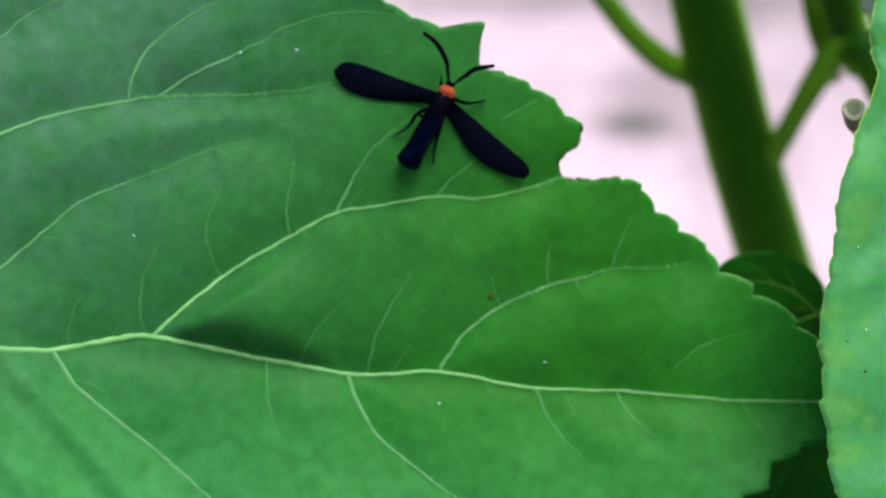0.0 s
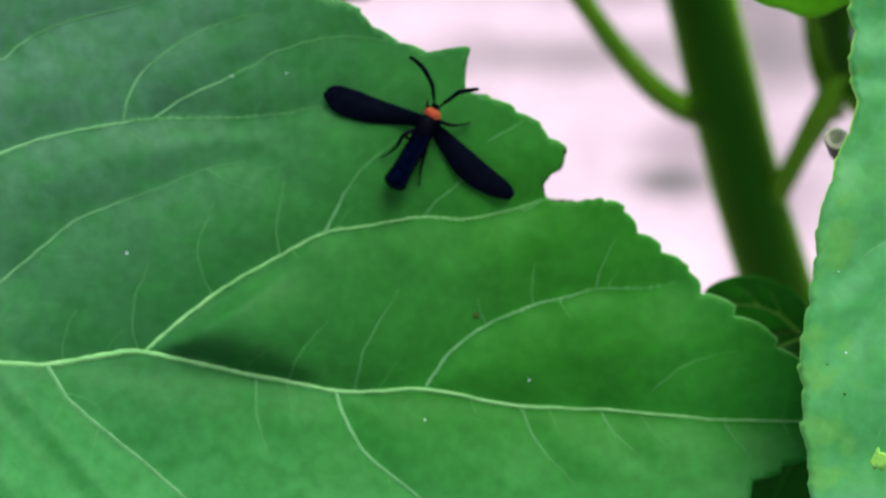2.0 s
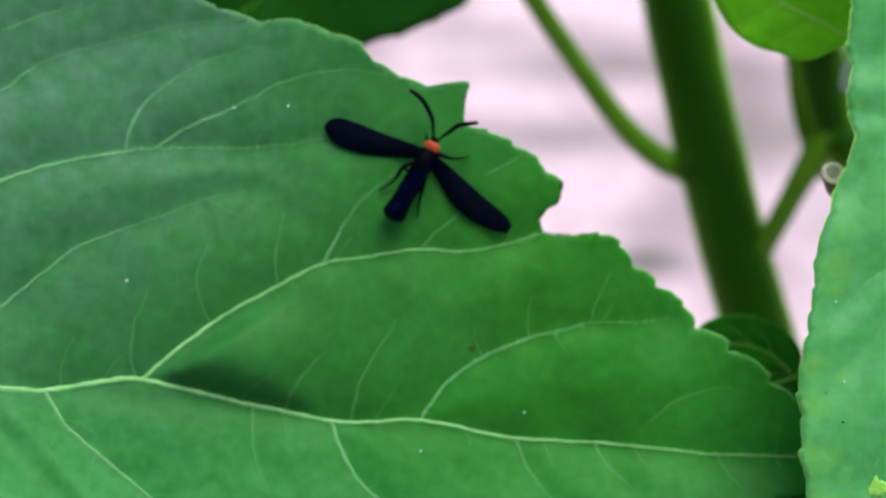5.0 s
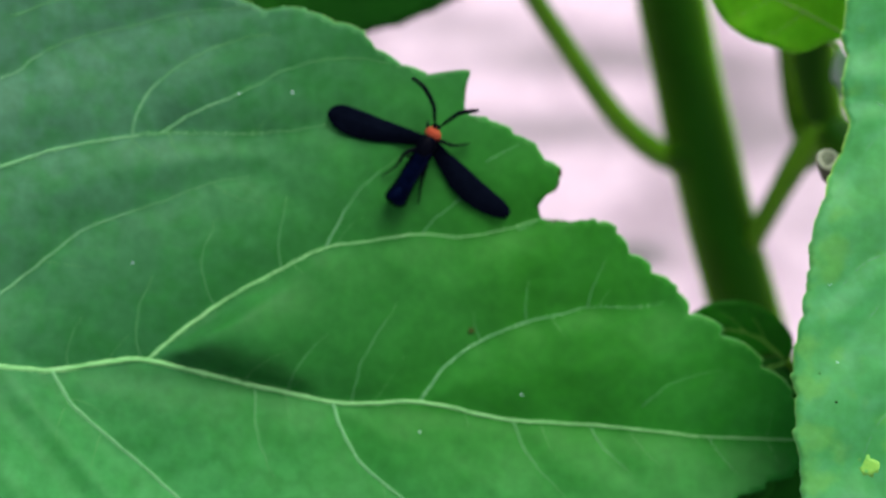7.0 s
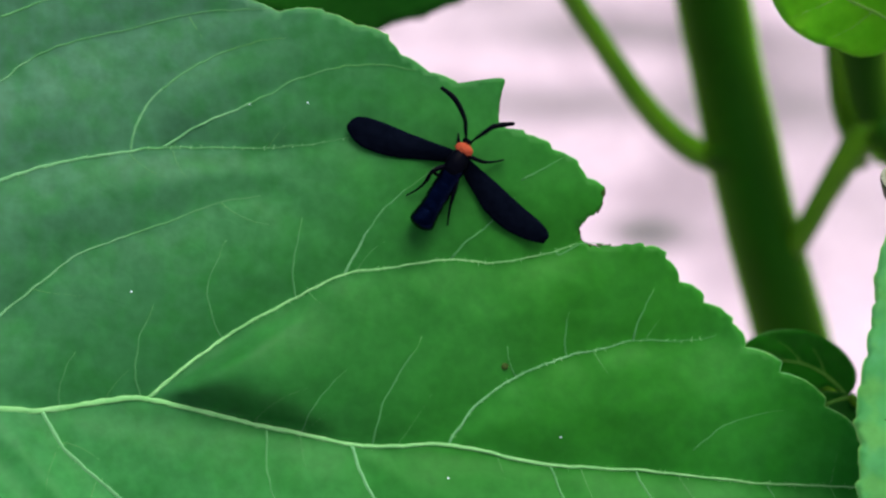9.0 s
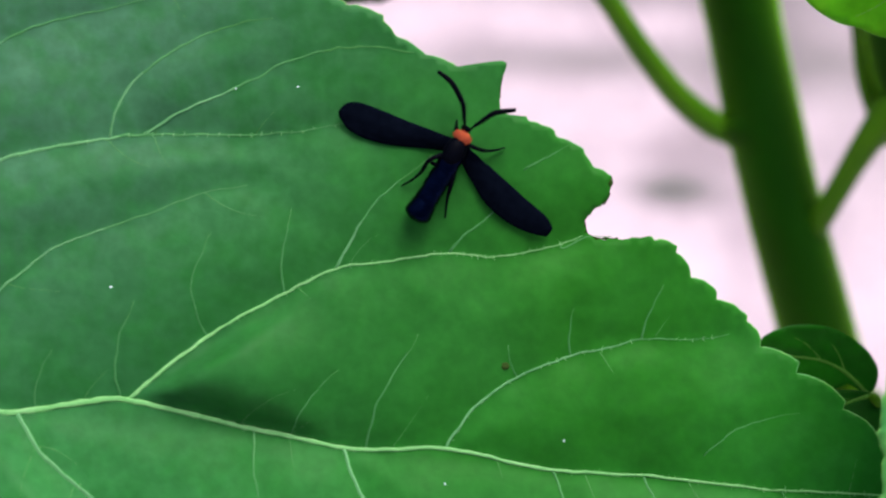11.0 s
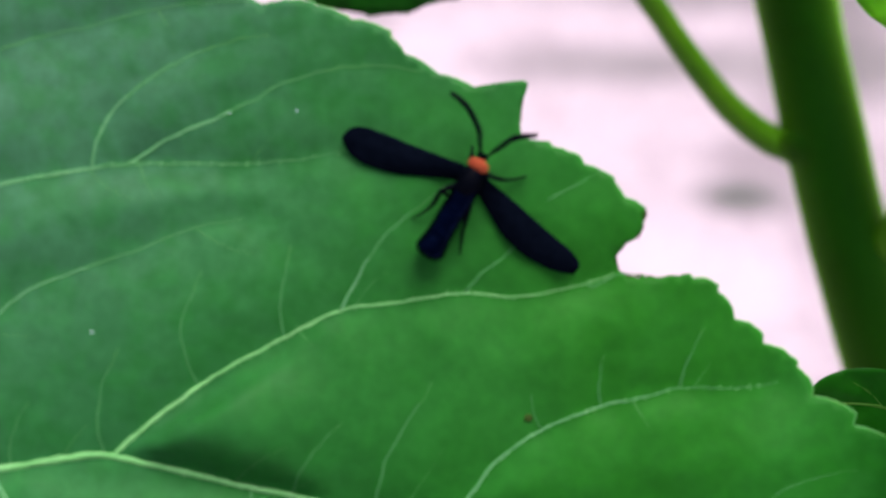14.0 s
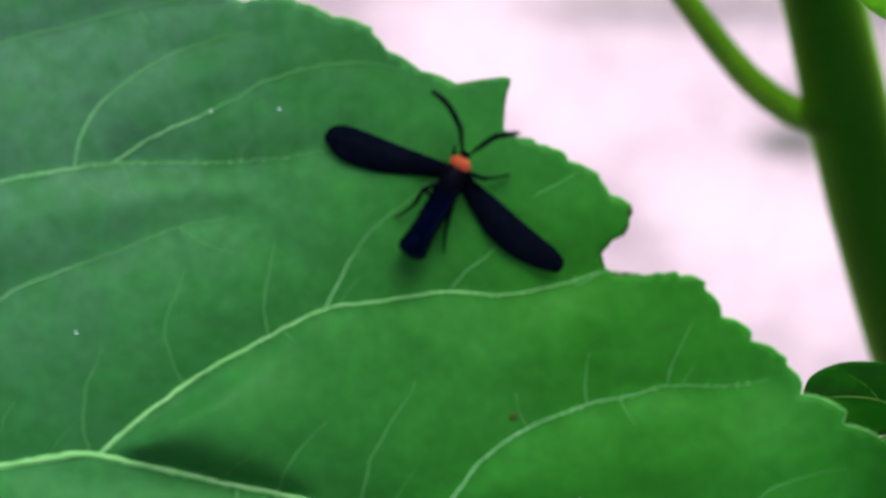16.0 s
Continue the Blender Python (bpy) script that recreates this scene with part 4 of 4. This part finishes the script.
def wing(front, back, root_h, tip_h, seed):
    """A long narrow wing, rounded at the end: a thin cambered sheet with raised veins and a fringe."""
    a, b = smooth_line(front, 0.3), smooth_line(back, 0.3)
    n, k = 40, 13
    pick = lambda q: np.array([np.interp(np.linspace(0, 1, n), np.linspace(0, 1, len(q)), q[:, i]) for i in (0, 1)]).T
    a, b = pick(a), pick(b)
    rnd = random.Random(seed)
    bm = bmesh.new()
    grid = {}
    for layer, drop in ((0, 0.0), (1, -0.09)):
        for i in range(n):
            s_ = i / (n - 1)
            for j in range(k):
                v = j / (k - 1)
                p = a[i] * (1 - v) + b[i] * v
                z = root_h + (tip_h - root_h) * s_ + 0.30 * math.sin(math.pi * v) * (0.4 + 0.6 * math.sin(math.pi * s_))
                z += 0.035 * math.cos(v * 6 * 2 * math.pi) * (0.2 + s_) - 0.65 * v * (1 - 0.55 * s_) + 0.03 * rnd.uniform(-1, 1) * (layer == 0)
                grid[layer, i, j] = bm.verts.new(((p[0] - FEET[0]) * MM, (p[1] - FEET[1]) * MM, (z + drop) * MM))
    for i in range(n - 1):
        for j in range(k - 1):
            for layer in (0, 1):
                bm.faces.new([grid[layer, *q] for q in ((i, j), (i + 1, j), (i + 1, j + 1), (i, j + 1))])
    rim_ = [(i, 0) for i in range(n)] + [(n - 1, j) for j in range(1, k)] + [(i, k - 1) for i in range(n - 2, -1, -1)] + [(0, j) for j in range(k - 2, 0, -1)]
    for p, q in zip(rim_, rim_[1:] + rim_[:1]):
        bm.faces.new((grid[0, *p], grid[0, *q], grid[1, *q], grid[1, *p]))
    part("forewing", bm, BLACK_MATT, moth, "long narrow sooty black wing")


def leg(points, heights):
    """A thin jointed leg."""
    line = smooth_line(on_moth(points, heights), 0.2)
    t = np.linspace(0, 1, len(line))
    radii = 0.23 - 0.16 * t + 0.03 * np.exp(-((t - 0.45) / 0.06) ** 2)
    part("leg", tube(bmesh.new(), line, radii, 8), BLACK, moth)


moth_body()
wing([(-1.3, 10.0), (-2.0, 10.3), (-3.9, 11.0), (-5.8, 11.7), (-8.3, 12.7), (-10.0, 13.2), (-11.0, 13.0), (-11.5, 12.4)], [(-1.5, 8.8), (-2.5, 9.1), (-3.8, 9.3), (-5.1, 9.4), (-7.3, 9.6), (-9.5, 10.2), (-10.8, 11.0), (-11.5, 12.0)], 1.15, 0.2, 1)
wing([(-1.1, 9.8), (-0.3, 9.3), (0.6, 8.5), (1.7, 7.6), (4.2, 5.4), (6.0, 3.9), (6.7, 3.0), (6.7, 2.5)], [(-1.6, 8.8), (-1.2, 8.4), (-0.8, 7.6), (-0.1, 6.5), (0.9, 4.9), (2.7, 3.3), (4.8, 2.3), (6.3, 2.0)], 1.15, -0.6, 2)
antenna([(-0.8, 11.0), (-0.9, 12.0), (-1.0, 13.0), (-1.7, 14.4), (-2.3, 15.1), (-3.1, 15.7)], [1.8, 2.2, 2.5, 2.6, 2.5, 2.3], 1)
antenna([(-0.4, 10.9), (0.1, 11.3), (0.7, 11.7), (1.4, 12.2), (2.0, 12.4), (3.4, 12.6)], [1.8, 2.1, 2.3, 2.4, 2.3, 2.1], 2)
leg([(-0.9, 9.8), (0.1, 9.4), (0.9, 9.2), (1.9, 9.3), (2.6, 9.5)], [1.4, 1.7, 1.1, 0.35, 0.1])
leg([(-1.3, 9.8), (-1.5, 11.0), (-1.5, 11.8)], [1.5, 1.5, 0.15])
leg([(-2.7, 8.8), (-3.8, 8.3), (-4.4, 7.4), (-5.2, 6.7), (-6.1, 6.2)], [1.5, 1.9, 1.2, 0.5, 0.1])
leg([(-2.4, 7.7), (-3.5, 8.1), (-3.9, 8.4)], [1.4, 1.5, 0.2])
leg([(-1.5, 8.0), (-1.8, 6.7), (-2.2, 5.2), (-2.4, 3.5)], [1.4, 1.5, 0.9, 0.1])


# ---- what sways ----
def motions():
    """The neighbouring leaf and the fresh leaf stir a little in the air."""
    def sway(ob, rows):
        walk(ob, [(t, IN_PLANT @ pose(x * MM, y * MM, 0)) for t, x, y in rows])
    near = [(0, -1.05, 0.3), (0.5, -0.60, 0.2), (1, -0.60, 0), (1.5, -0.55, -0.25), (2, -0.65, -0.3), (2.5, -0.60, -0.1), (3, -0.40, 0), (3.5, -0.30, -0.15), (6, -0.20, -0.05),
            (6.5, 0.00, 0), (7, -0.05, 0.2), (7.5, -0.35, 0), (8, -0.45, -0.15), (8.5, -0.85, 0), (9, -0.80, 0.3), (11.5, -0.45, 0.1), (14, -0.35, 0), (16, -0.45, 0)]
    sway(right_leaf, near)
    sway(cut_end, near)
    sway(fresh_leaf, [(0, 0, 0), (3.5, 0, 0), (6, 0.2, -0.05), (7.5, -0.15, -0.15), (9, 0, 0), (16, 0, 0)])


motions()
